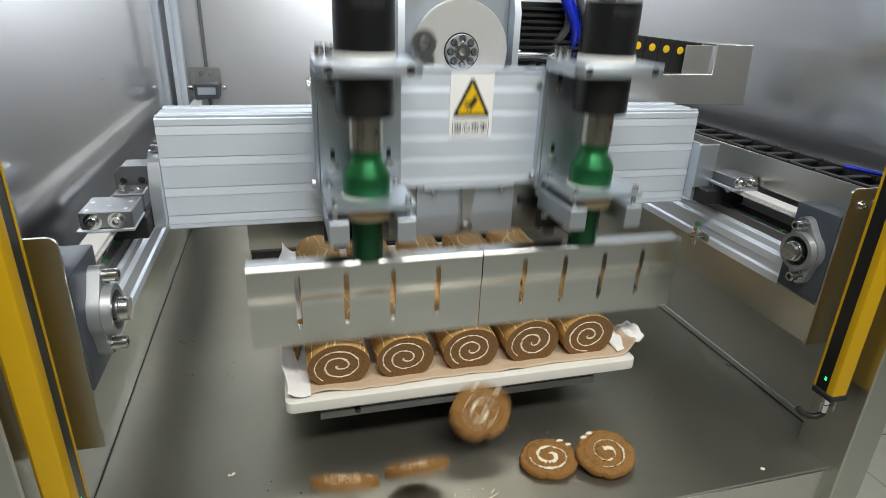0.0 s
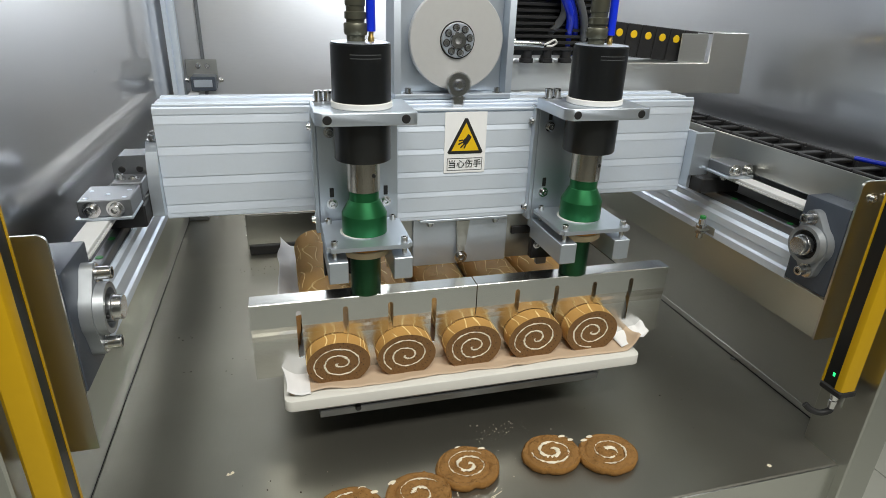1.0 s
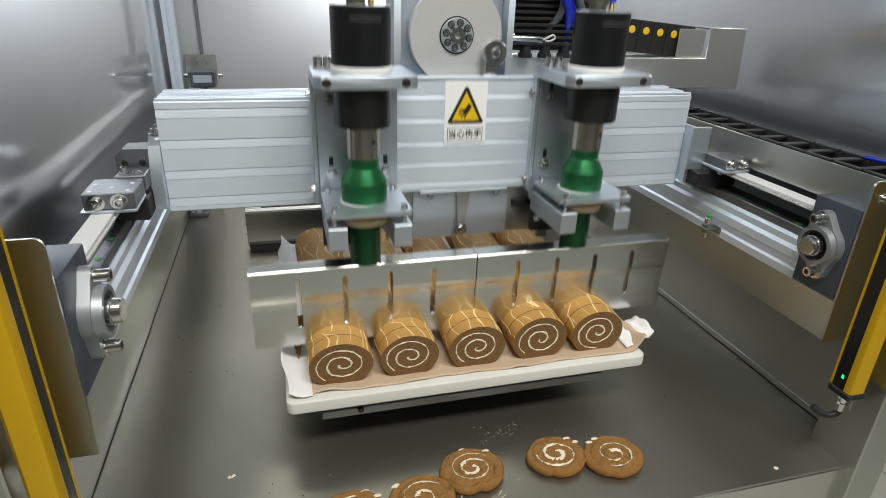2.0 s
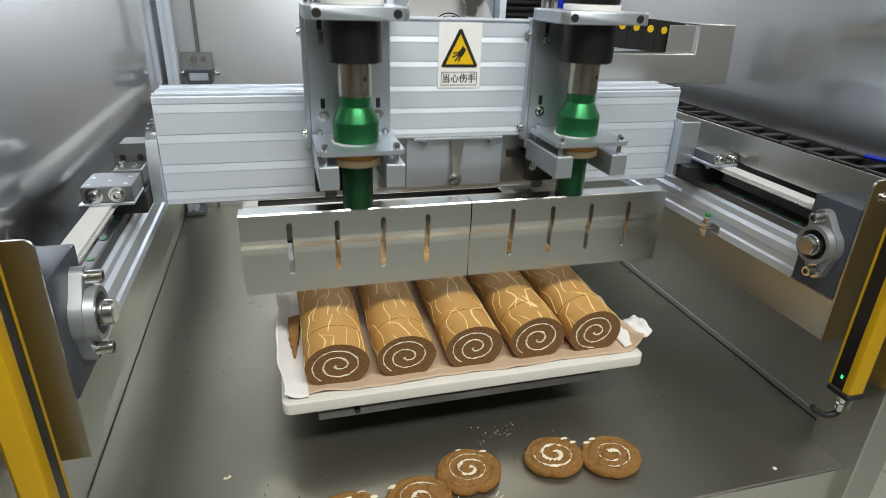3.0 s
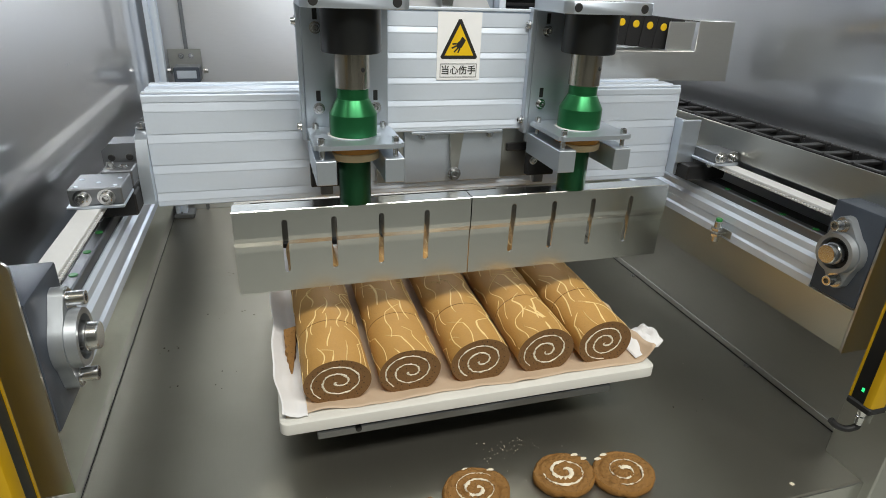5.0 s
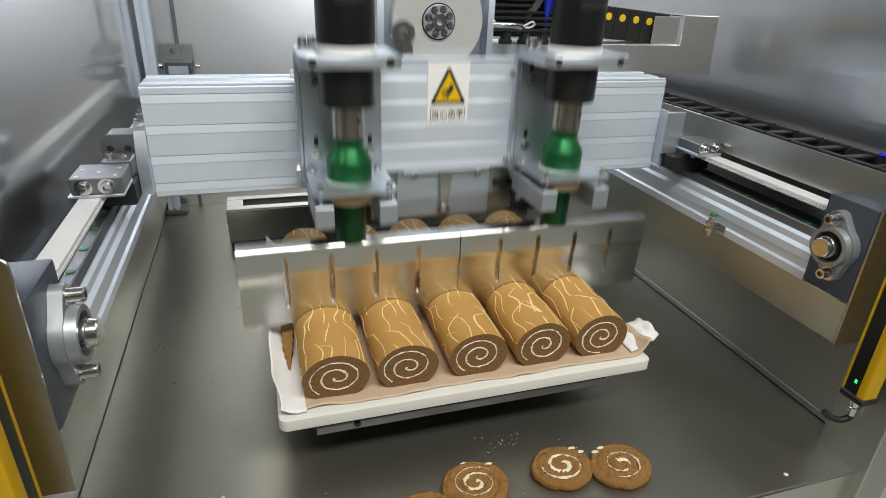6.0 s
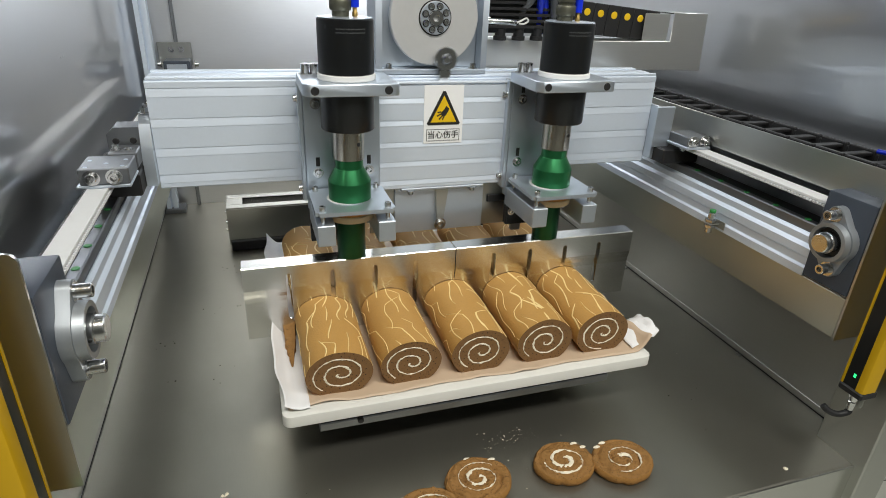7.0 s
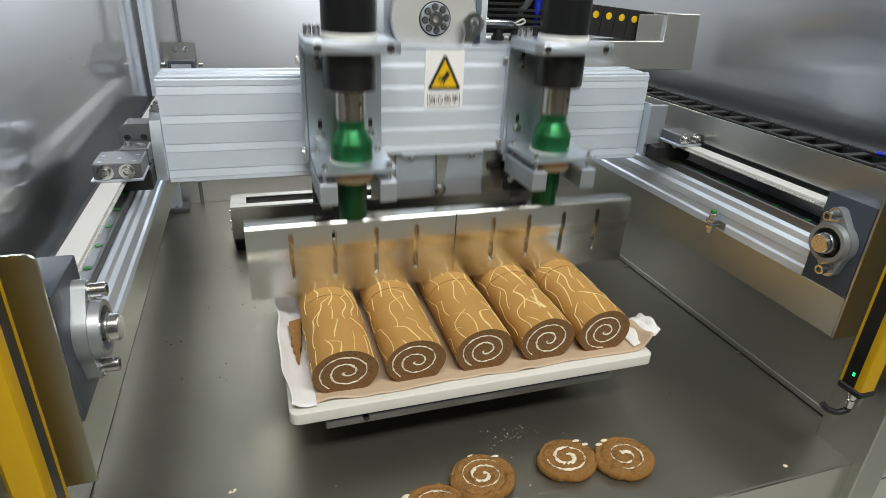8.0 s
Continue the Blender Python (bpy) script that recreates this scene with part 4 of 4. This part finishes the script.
    part("air_hose", tube(B(), [(0.182, 0.226, 0.513), (0.182, 0.224, 0.53), (0.172, 0.205, 0.56), (0.145, 0.195, 0.60), (0.10, 0.2, 0.68)], 0.0058), "hose", g, "bright blue air hose")
    part("air_hose", tube(B(), [(0.196, 0.240, 0.500), (0.192, 0.222, 0.535), (0.178, 0.21, 0.57), (0.15, 0.2, 0.61), (0.11, 0.21, 0.68)], 0.0045), "hose", g, "bright blue air hose")
    # cable carrier channel to the east wall
    bm = prism(B(), [(0.070, 0.4475), (0.523, 0.4385), (0.517, 0.536), (0.447, 0.5365), (0.447, 0.489), (0.070, 0.489)], "y", 0.2330, 0.2352)
    bmesh.ops.bevel(bm, geom=list(bm.edges), offset=.0007, segments=1, affect="EDGES")
    ch = part("carrier_channel", bm, "satin", g, "stainless steel channel holding the drag chain")
    part("channel_floor", box(B(), 0.070, 0.447, 0.2353, 0.30, 0.4865, 0.4888), "satin", ch)
    part("channel_top", box(B(), 0.447, 0.5148, 0.2353, 0.30, 0.534, 0.536), "steel_x", ch)
    part("channel_end", prism(B(), [(0.5209, 0.4386), (0.5230, 0.4386), (0.5170, 0.536), (0.5149, 0.536)], "y", 0.2353, 0.30), "steel_x", ch)
    bm = B()
    box(bm, 0, 0.0258, 0.248, 0.254, 0, 0.050, .0012)
    box(bm, 0, 0.0258, 0.292, 0.298, 0, 0.050, .0012)
    box(bm, 0.004, 0.016, 0.254, 0.292, 0.044, 0.048, .0008)
    link = mesh_of("chain_link", bm, "rubber")
    dot = mesh_of("yellow_pin", rod(B(), (0.013, 0.2478, 0.0345), 0.0060, -0.001, 0.001, "y", 20), "sign_yellow")
    for k in range(8):
        x = 0.214 + 0.0265 * k
        ob = new("chain_link", link)
        ob.parent, ob.matrix_basis = ch, pose(x, 0, 0.4892 + 0.0022 * (7 - k), 0, 4.7, 0)
        od = new("yellow_pin", dot)
        od.parent, od.matrix_basis = ch, pose(x, 0, 0.4892 + 0.0022 * (7 - k), 0, 4.7, 0)
    part("chain_guard", box(B(), 0.394, 0.4450, 0.2405, 0.2425, 0.489, 0.534, .0006), "satin", ch, "bare steel guard sheet")
    # turning parts, about their own axes
    bm = lathe(B(), (0, 0, 0), [(0, 0), (0.0222, 0), (0.0222, 0.0015), (0.0635, 0.0015), (0.0645, 0.0025), (0.0645, 0.0135), (0.0635, 0.0145), (0, 0.0145)], "y", 72)
    disc = part("crank_disc", bm, "disc", g, "turned steel crank disc")
    part("hub", lathe(B(), (0, 0, 0), [(0.0048, -0.001), (0.0048, -0.006), (0.0098, -0.006), (0.0105, -0.005), (0.0105, -0.0002), (0.0048, -0.0002)], "y", 32), "chrome", disc)
    part("hub_ring", lathe(B(), (0, 0, 0), [(0.0115, -0.0003), (0.0115, -0.003), (0.0212, -0.003), (0.0218, -0.0022), (0.0218, -0.0003)], "y", 40), "plate", disc, "bolt ring")
    part("hub_gap", lathe(B(), (0, 0, 0), [(0.0219, 0.0013), (0.0219, 0.0009), (0.0240, 0.0009), (0.0240, 0.0013)], "y", 40), "rubber", disc, "dark gap round the bolt ring")
    for k in range(8):
        a = 2 * math.pi * k / 8 + 0.2
        screw(disc, (0.0162 * math.cos(a), -0.0031, 0.0162 * math.sin(a)), 0.0036, 0.0025, "y", True, False)
        part("bore", rod(B(), (0.0162 * math.cos(a), -0.0032, 0.0162 * math.sin(a)), 0.0050, -0.0004, 0.0004, "y", 16), "rubber", disc)
    part("crank_pin", rod(B(), (0, 0, CRANK), 0.0055, -0.0155, -0.0002, "y", 24), "chrome", disc)
    bm = B()
    lathe(bm, (0, 0, 0), [(0.0085, -0.0045), (0.0155, -0.0045), (0.0168, -0.003), (0.0168, 0.003), (0.0155, 0.0045), (0.0085, 0.0045), (0.0085, -0.0045)], "y", 40)
    prism(bm, [(-0.0085, -0.016), (0.0085, -0.016), (0.0065, -0.030), (0.0065, -0.092), (-0.0065, -0.092), (-0.0065, -0.030)], "y", -0.0042, 0.0042)
    conrod = part("connecting_rod", bm, "chrome", g, "forged steel connecting rod with ball end")
    part("ball", lathe(B(), (0, 0, 0), [(0.0056, -0.006), (0.0078, -0.004), (0.0083, 0), (0.0078, 0.004), (0.0056, 0.006)], "y", 28), "dural", conrod)
    part("pin_head", rod(B(), (0, -0.0062, 0), 0.0055, -0.003, 0.0, "y", 20), "chrome", conrod)
    return g, disc, conrod


# ---- the cutting head: slide, two ultrasonic stacks, two blades ----
def blade_part(x0, x1, parent):
    prof = [(0.0530, 0.2075), (0.0522, 0.2065), (0.0522, 0.172), (0.0530, 0.166), (0.0544, 0.160), (0.0551, 0.152), (0.0556, 0.094), (0.0566, 0.094), (0.0586, 0.140), (0.0630, 0.152), (0.0715, 0.160), (0.0785, 0.170), (0.0795, 0.178), (0.0795, 0.2065), (0.0788, 0.2075)]
    ob = new("blade", mesh_of("blade", prism(B(), prof, "x", x0, x1), "blade", 25))
    bm = B()
    for k in range(1, 5):
        x = x0 + (x1 - x0) * k / 5
        pts = [(x + 0.0036 * math.cos(a), 0.1905 + 0.0036 * math.sin(a)) for a in [math.pi * j / 8 for j in range(9)]]
        pts += [(x + 0.0036 * math.cos(a), 0.124 + 0.0036 * math.sin(a)) for a in [math.pi + math.pi * j / 8 for j in range(9)]]
        prism(bm, pts, "y", 0.03, 0.11)
    cut = new("cutter", mesh_of("cutter", bm, "blade"))
    md = ob.modifiers.new("slots", "BOOLEAN")
    md.operation, md.object, md.solver = "DIFFERENCE", cut, "EXACT"
    dg = bpy.context.evaluated_depsgraph_get()
    me = bpy.data.meshes.new_from_object(ob.evaluated_get(dg))
    ob.modifiers.clear()
    me.shade_flat()
    ob.data = me
    bpy.data.objects.remove(cut)
    ob.parent = parent
    ob["label"] = "slotted ground metal blade"
    return ob


def build_head():
    h = thing("ultrasonic_cutter", "ultrasonic cutting head with two slotted blades on a lifting slide", "cake cutter")
    part("slide", ribbed(-0.203, 0.203, 0.128, 0.0082, 0.279, 0.434, (0.17, 0.375, 0.58, 0.77, 0.955), 0.045), "alu", h, "ribbed aluminium lifting slide", None, 4)
    part("slide_lip", box(B(), -0.203, 0.203, 0.1255, 0.1358, 0.4343, 0.4378, .0008), "alu", h)
    # warning sign
    sg = part("warning_sign", box(B(), -0.0335, 0.0265, 0.1268, 0.1278, 0.348, 0.4325, .0003), "sign_white", h, "white sticker with yellow warning triangle")
    cx, y = -0.0035, 0.1266
    part("triangle", prism(B(), [(cx - .0255, .3775), (cx - .0235, .375), (cx + .0235, .375), (cx + .0255, .3775), (cx + .002, .4240), (cx - .002, .4240)], "y", y - .0002, y), "ink", sg, "black triangle border")
    part("field", prism(B(), [(cx - .0198, .3793), (cx + .0198, .3793), (cx, .4178)], "y", y - .0005, y - .0003), "sign_yellow", sg, "yellow field")
    wrist = [(.0035, .0105), (.0085, .0060), (.0055, .0005), (.0030, -.0035), (-.0020, -.0045), (-.0045, -.0015), (-.0035, .0020), (.0000, .0050)]
    pict = part("pictogram", prism(B(), [(cx + a, 0.3925 + b) for a, b in wrist], "y", y - .0008, y - .0006), "ink", sg, "black pictogram")
    for a0, b0, a1, b1 in ((-.0040, .0018, -.0098, .0010), (-.0042, -.0012, -.0105, -.0042), (-.0020, -.0038, -.0072, -.0090), (.0008, -.0040, -.0020, -.0098)):
        ln = math.hypot(a1 - a0, b1 - b0)
        nx, nz = -(b1 - b0) / ln * .0010, (a1 - a0) / ln * .0010
        part("stroke", prism(B(), [(cx + a0 + nx, .3925 + b0 + nz), (cx + a1 + nx, .3925 + b1 + nz), (cx + a1 - nx, .3925 + b1 - nz), (cx + a0 - nx, .3925 + b0 - nz)], "y", y - .0008, y - .0006), "ink", pict)
    bm = B()
    x0, x1, z0, z1, t = cx - .0255, cx + .0255, .3515, .3690, .0007
    for b in ((x0, x1, z0, z0 + t), (x0, x1, z1 - t, z1), (x0, x0 + t, z0 + t, z1 - t), (x1 - t, x1, z0 + t, z1 - t)):
        box(bm, b[0], b[1], y - .0002, y, b[2], b[3])
    part("text_frame", bm, "ink", sg)
    cu = bpy.data.curves.new("lettering", "FONT")
    cu.body, cu.size, cu.align_x, cu.align_y, cu.extrude = "\u5f53\u5fc3\u4f24\u624b", 0.0122, "CENTER", "CENTER", 0.00005
    cu.offset = 0.00016
    cu.materials.append(M["ink"])
    tx = new("lettering", cu)
    tx.parent, tx.matrix_basis = sg, pose(cx, y - .0003, 0.3600, 90, 0, 0)
    # plate with lever below the slide
    lp = part("lever_plate", box(B(), -0.074, 0.072, 0.1375, 0.1415, 0.203, 0.2785, .001), "plate", h, "bright plate below the slide")
    part("backing", box(B(), -0.112, 0.116, 0.1417, 0.1447, 0.204, 0.2780, .0008), "steel", lp, "dull steel sheet behind the plate")
    part("stop_strip", box(B(), 0.080, 0.114, 0.1372, 0.1416, 0.2440, 0.2560, .0008), "rubber", lp, "black rubber strip")
    part("rail", box(B(), -0.066, 0.068, 0.129, 0.1365, 0.2742, 0.2788, .0012), "plate", lp)
    part("lever", prism(B(), [(-.010, .2738), (.010, .2738), (.0025, .214), (-.006, .214)], "y", 0.1300, 0.1373), "steel", lp)
    screw(lp, (-.002, 0.1300, 0.2165), 0.0065, 0.004, "y", True)
    for x in (-0.05, 0.05):
        screw(lp, (x, 0.133, 0.2742), 0.0045, 0.005, "z", True)
    for c in (-0.153, 0.152):
        br = part("bracket", box(B(), c - .0525, c + .0525, 0.1165, 0.1253, 0.262, 0.4375, .0008), "plate", h, "machined aluminium bracket plate")
        part("side_plate", box(B(), c - .0585, c - .0530, 0.1165, 0.1340, 0.275, 0.440, .0008), "plate", br)
        for x in (-.036, .036):
            for z in (.316, .412):
                screw(br, (c + x, 0.1165, z), 0.0048, 0.005, "y", True)
                part("slot", box(B(), c + x - .0028, c + x + .0028, 0.1159, 0.1168, z + .009, z + .022, .0004), "rubber", br, "black elongated hole")
        for z in (.292, .418):
            screw(br, (c - .0585, 0.126, z), 0.0045, 0.004, "x", True)
        # upper clamp around the converter
        cl = part("clamp", B(), "plate", h, "split aluminium clamp")
        bm = B()
        pts = [(c - .0585, 0.1165), (c + .0585, 0.1165), (c + .0585, 0.070), (c + .0585, 0.026), (c + .050, 0.0225), (c - .050, 0.0225), (c - .0585, 0.034)]
        prism(bm, pts, "z", 0.438, 0.4525)
        bmesh.ops.bevel(bm, geom=list(bm.edges), offset=.0008, segments=1, affect="EDGES")
        cl.data = mesh_of("clamp", bm, "plate")
        for x in (-.0445, .0445):
            part("hole", rod(B(), (c + x, 0.0226, 0.4452), 0.0052, -0.0008, 0.001, "y", 20), "rubber", cl, "black bolt hole")
        for x in (-.048, -.036):
            screw(cl, (c + x, 0.105, 0.4525), 0.0055, 0.012)
        ay = 0.067
        part("collar", rod(B(), (c, ay, 0), 0.0362, 0.4528, 0.4600, seg=56), "white", cl, "white plastic collar")
        cv = part("converter", lathe(B(), (c, ay, 0), [(0, .5240), (.0325, .5240), (.0345, .5230), (.0345, .4602), (.0345, .4527), (.0345, .3915), (.0335, .3900), (0, .3900)], seg=64), "black", h, "black cylindrical ultrasonic converter")
        part("cap", rod(B(), (c, ay, 0), 0.0335, .5242, .5250, seg=56), "plate", cv, "bare metal end cap")
        bm = B()
        for a0, a1, z in ((-2.05, -1.0, .5130), (-2.05, -1.0, .5090)):
            n = 14
            for k in range(n):
                a, b = a0 + (a1 - a0) * k / n, a0 + (a1 - a0) * (k + 1) / n
                f = [bm.verts.new((c + .0347 * math.cos(q), ay + .0347 * math.sin(q), w)) for q, w in ((a, z), (b, z), (b, z + .0008), (a, z + .0008))]
                bm.faces.new(f)
        part("rating_bars", bm, "cable", cv, "two faint printed bars")
        part("connector", lathe(B(), (c - .004, ay + .008, 0), [(0, .5252), (.0105, .5252), (.0105, .5315), (.0125, .532), (.0135, .535), (.0135, .543), (.0125, .5445), (.0105, .545), (.0105, .548), (.0122, .549), (.0122, .556), (.0105, .557), (.0105, .562), (.0115, .563), (.0115, .60), (0, .60)], seg=28), "olive", cv, "olive-grey metal cable connector")
        part("cable", tube(B(), [(c - .004, ay + .008, .60), (c - .004, ay + .009, .66), (c + .01, ay + .05, .74)], 0.006), "cable", cv)
        part("fitting", lathe(B(), (c + .013, ay + .004, 0), [(0, .5252), (.0035, .5252), (.0035, .530), (.0028, .531), (.0028, .538), (0, .538)], seg=16), "brass", cv, "brass push-in fitting")
        part("air_hose", tube(B(), [(c + .013, ay + .004, .536), (c + .013, ay + .004, .58), (c + .015, ay + .01, .66), (c + .02, ay + .05, .74)], 0.0052), "hose", cv, "bright blue air hose")
        bs = part("booster", lathe(B(), (c, ay, 0), [(0, .3495), (.0184, .3495), (.0188, .3490), (.0188, .3378), (.0195, .3372), (.0283, .3208), (.0287, .3198), (.0287, .2950), (0, .2950)], seg=56), "green", h, "green anodised booster", None, 9)
        part("coupling_rod", rod(B(), (c, ay, 0), 0.0204, .3496, .3898, seg=48), "titan", bs, "bare titanium rod")
        part("hole", rod(B(), (c + .0098, ay - .0182, .372), 0.0027, -0.0008, 0.0022, "y", 12), "rubber", bs)
        pl = part("clamp_plate", B(), "plate", h, "machined square clamp plate")
        bm = box(B(), c - .0525, c + .0525, 0.014, 0.112, 0.2882, 0.2935)
        bmesh.ops.bevel(bm, geom=[e for e in bm.edges if abs(e.verts[0].co.z - e.verts[1].co.z) > .003], offset=.005, segments=3, affect="EDGES")
        pl.data = mesh_of("clamp_plate", bm, "plate")
        part("liner", rod(B(), (c - .002, ay + .001, 0), 0.0294, .2936, .2948, seg=48), "white", pl, "white plastic liner")
        for x in (-.043, .043):
            for yy in (0.023, 0.103):
                screw(pl, (c + x, yy, 0.2935), 0.0042, 0.007, "z", washer=False)
                part("spacer", rod(B(), (c + x, yy, 0), 0.0030, .2762, .2881, seg=12), "chrome", pl)
        for x0 in (c - .0515, c + .0285):
            part("support_bar", box(B(), x0, x0 + .0235, 0.013, 0.1163, 0.2475, 0.2762, .0008), "plate", h, "square aluminium bar")
        part("seal_ring", rod(B(), (c, ay, 0), 0.0320, .2665, .2752, seg=56, bevel=.001), "cream_ring", pl, "cream plastic ring")
        part("amber_ring", rod(B(), (c, ay, 0), 0.0305, .2754, .2815, seg=56), "amber_ring", pl, "amber plastic ring")
        part("horn", lathe(B(), (c, ay, 0), [(0, .2880), (.0198, .2880), (.0198, .2092), (.0192, .2078), (0, .2078)], seg=56), "horn", h, "dark green anodised horn")
        bk = part("valve_block", box(B(), c - .052, c - .010, 0.104, 0.1160, 0.216, 0.2473, .001), "rubber", h, "black block behind the horn")
        part("stem", box(B(), c - .040, c - .024, 0.107, 0.1155, 0.204, 0.2158, .001), "dural", bk)
        screw(bk, (c - .044, 0.104, 0.2385), 0.004, 0.004, "y", True)
    blade_part(-0.3045, -0.0008, h)
    blade_part(0.0008, 0.3065, h)
    return h


# ---- times of the cuts and the turning of the crank ----
PERIOD, FIRST = 1.2085, -0.2085
PHASE = [(-0.66, 0), (-0.60, 1), (-0.535, 6), (-0.50, 11), (-0.435, 26), (-0.40, 36), (-0.35, 50), (-0.30, 73), (-0.25, 96), (-0.20, 116), (-0.15, 133), (-0.10, 148), (-0.05, 163), (0.0, 180), (0.05, 193), (0.08, 202), (0.10, 213), (0.15, 244), (0.20, 276), (0.25, 306), (0.30, 330), (0.35, 350), (0.40, 357), (0.48, 360)]


def crank_angle(t):
    k = math.floor((t - FIRST + 0.66) / PERIOD)
    p = t - FIRST - k * PERIOD
    a = 360.0
    for (p0, a0), (p1, a1) in zip(PHASE, PHASE[1:]):
        if p0 <= p <= p1:
            a = a0 + (a1 - a0) * (p - p0) / (p1 - p0)
    return a + 360 * k


def advance(t):
    """How far the gantry has travelled, in slices: it steps back while the blades are up."""
    n = -1.0
    for k in range(8):
        s = (t - (FIRST + k * PERIOD + 0.43)) / 0.14
        s = min(max(s, 0), 1)
        n += s * s * (3 - 2 * s)
    return n


def motions():
    ticks = [k / 30 for k in range(241)]
    walk(gantry, [(t, pose(0, STEP * advance(t), 0)) for t in ticks])
    rows_head, rows_disc, rows_rod = [], [], []
    for t in ticks:
        a = radians(crank_angle(t))
        rows_head.append((t, pose(0, STEP * advance(t), 0.003 + CRANK * (1 + math.cos(a)))))
        rows_disc.append((t, pose(CX, 0.1535, CZ, 0, math.degrees(a), 0)))
        px, pz = CX + CRANK * math.sin(a), CZ + CRANK * math.cos(a)
        rows_rod.append((t, pose(px, 0.1425, pz, 0, math.degrees(math.asin(CRANK * math.sin(a) / 0.20)), 0)))
    walk(head, rows_head)
    walk(crank_disc, rows_disc)
    walk(connecting_rod, rows_rod)
    # each slice gives way a little as it is cut off
    for pieces in ROLLS:
        for k, sl in enumerate(pieces[:-1]):
            tc = FIRST + (k + 1) * PERIOD
            if tc > 8.0 or k == CUTS:
                continue
            walk(sl, [(0, pose(0, 0, 0)), (max(tc - 0.14, 0.01), pose(0, 0, 0)), (tc - 0.05, pose(0, -0.0011, 0)), (8.0, pose(0, -0.0011, 0))])
    # the first five slices land on the deck
    starts = [(-0.012, -0.030, 0.062, 50, 0, 0), (0.076, -0.080, 0.001, 4, 0, 0), (0.152, -0.096, 0.010, 16, 0, 0), (-0.114, -0.096, 0.036, -42, 0, 0), (-0.205, -0.100, 0.036, -38, 10, 0)]
    for (sl, x, y), s in zip(FALLEN, starts):
        late = (x, y, 0.0004, 0, 0, 0)
        mid = (x, y + (0.010 if sl is FALLEN[0][0] else 0), 0.004 if sl is FALLEN[0][0] else 0.0004, 8 if sl is FALLEN[0][0] else 0, 0, 0)
        down = 0.1 if sl is FALLEN[0][0] else 0.0667
        walk(sl, [(0.0, pose(*s)), (down, pose(*mid)), (0.2, pose(*late)), (8.0, pose(*late))])


def build_tiles():
    """Single tiles where the floor is near the machine's front, the rest of the hall as one mesh."""
    tile = mesh_of("tile", box(B(), -0.148, 0.148, -0.148, 0.148, -0.905, -0.900, .001), "tile")
    ground = bpy.data.objects["ground"]
    verts, faces = [], []
    for i in range(-8, 14):
        for j in range(-5, 21):
            x, y = -0.885 + 0.301 * i, -3.406 + 0.301 * j
            if 0 <= i < 12 and 0 <= j < 15:
                ob = new("tile", tile)
                ob.parent, ob.matrix_basis = ground, pose(x, y, 0)
                continue
            n = len(verts)
            verts += [(x + a, y + b, z) for z in (-0.905, -0.900) for a, b in ((-.148, -.148), (.148, -.148), (.148, .148), (-.148, .148))]
            faces += [(n + 4, n + 5, n + 6, n + 7)] + [(n + k, n + (k + 1) % 4, n + 4 + (k + 1) % 4, n + 4 + k) for k in range(4)]
    me = bpy.data.meshes.new("tiling")
    me.from_pydata(verts, [], faces)
    me.materials.append(M["tile"])
    rest = new("tiling", me)
    rest.parent = ground
    tagged(rest, kind="stuff")


build_shell()
build_backdrop_fittings()
side_module(-1, XL)
side_module(1, XR)
build_cable_duct()
build_sensor()
light_curtain(1, 0.419, -0.178, -0.1475, 0.117)
light_curtain(-1, -0.4510, -0.193, -0.1585, 0.121)
build_board()
build_scrap()
build_rolls()
build_fallen()
build_crumbs()
gantry, crank_disc, connecting_rod = build_gantry()
head = build_head()
build_tiles()
motions()
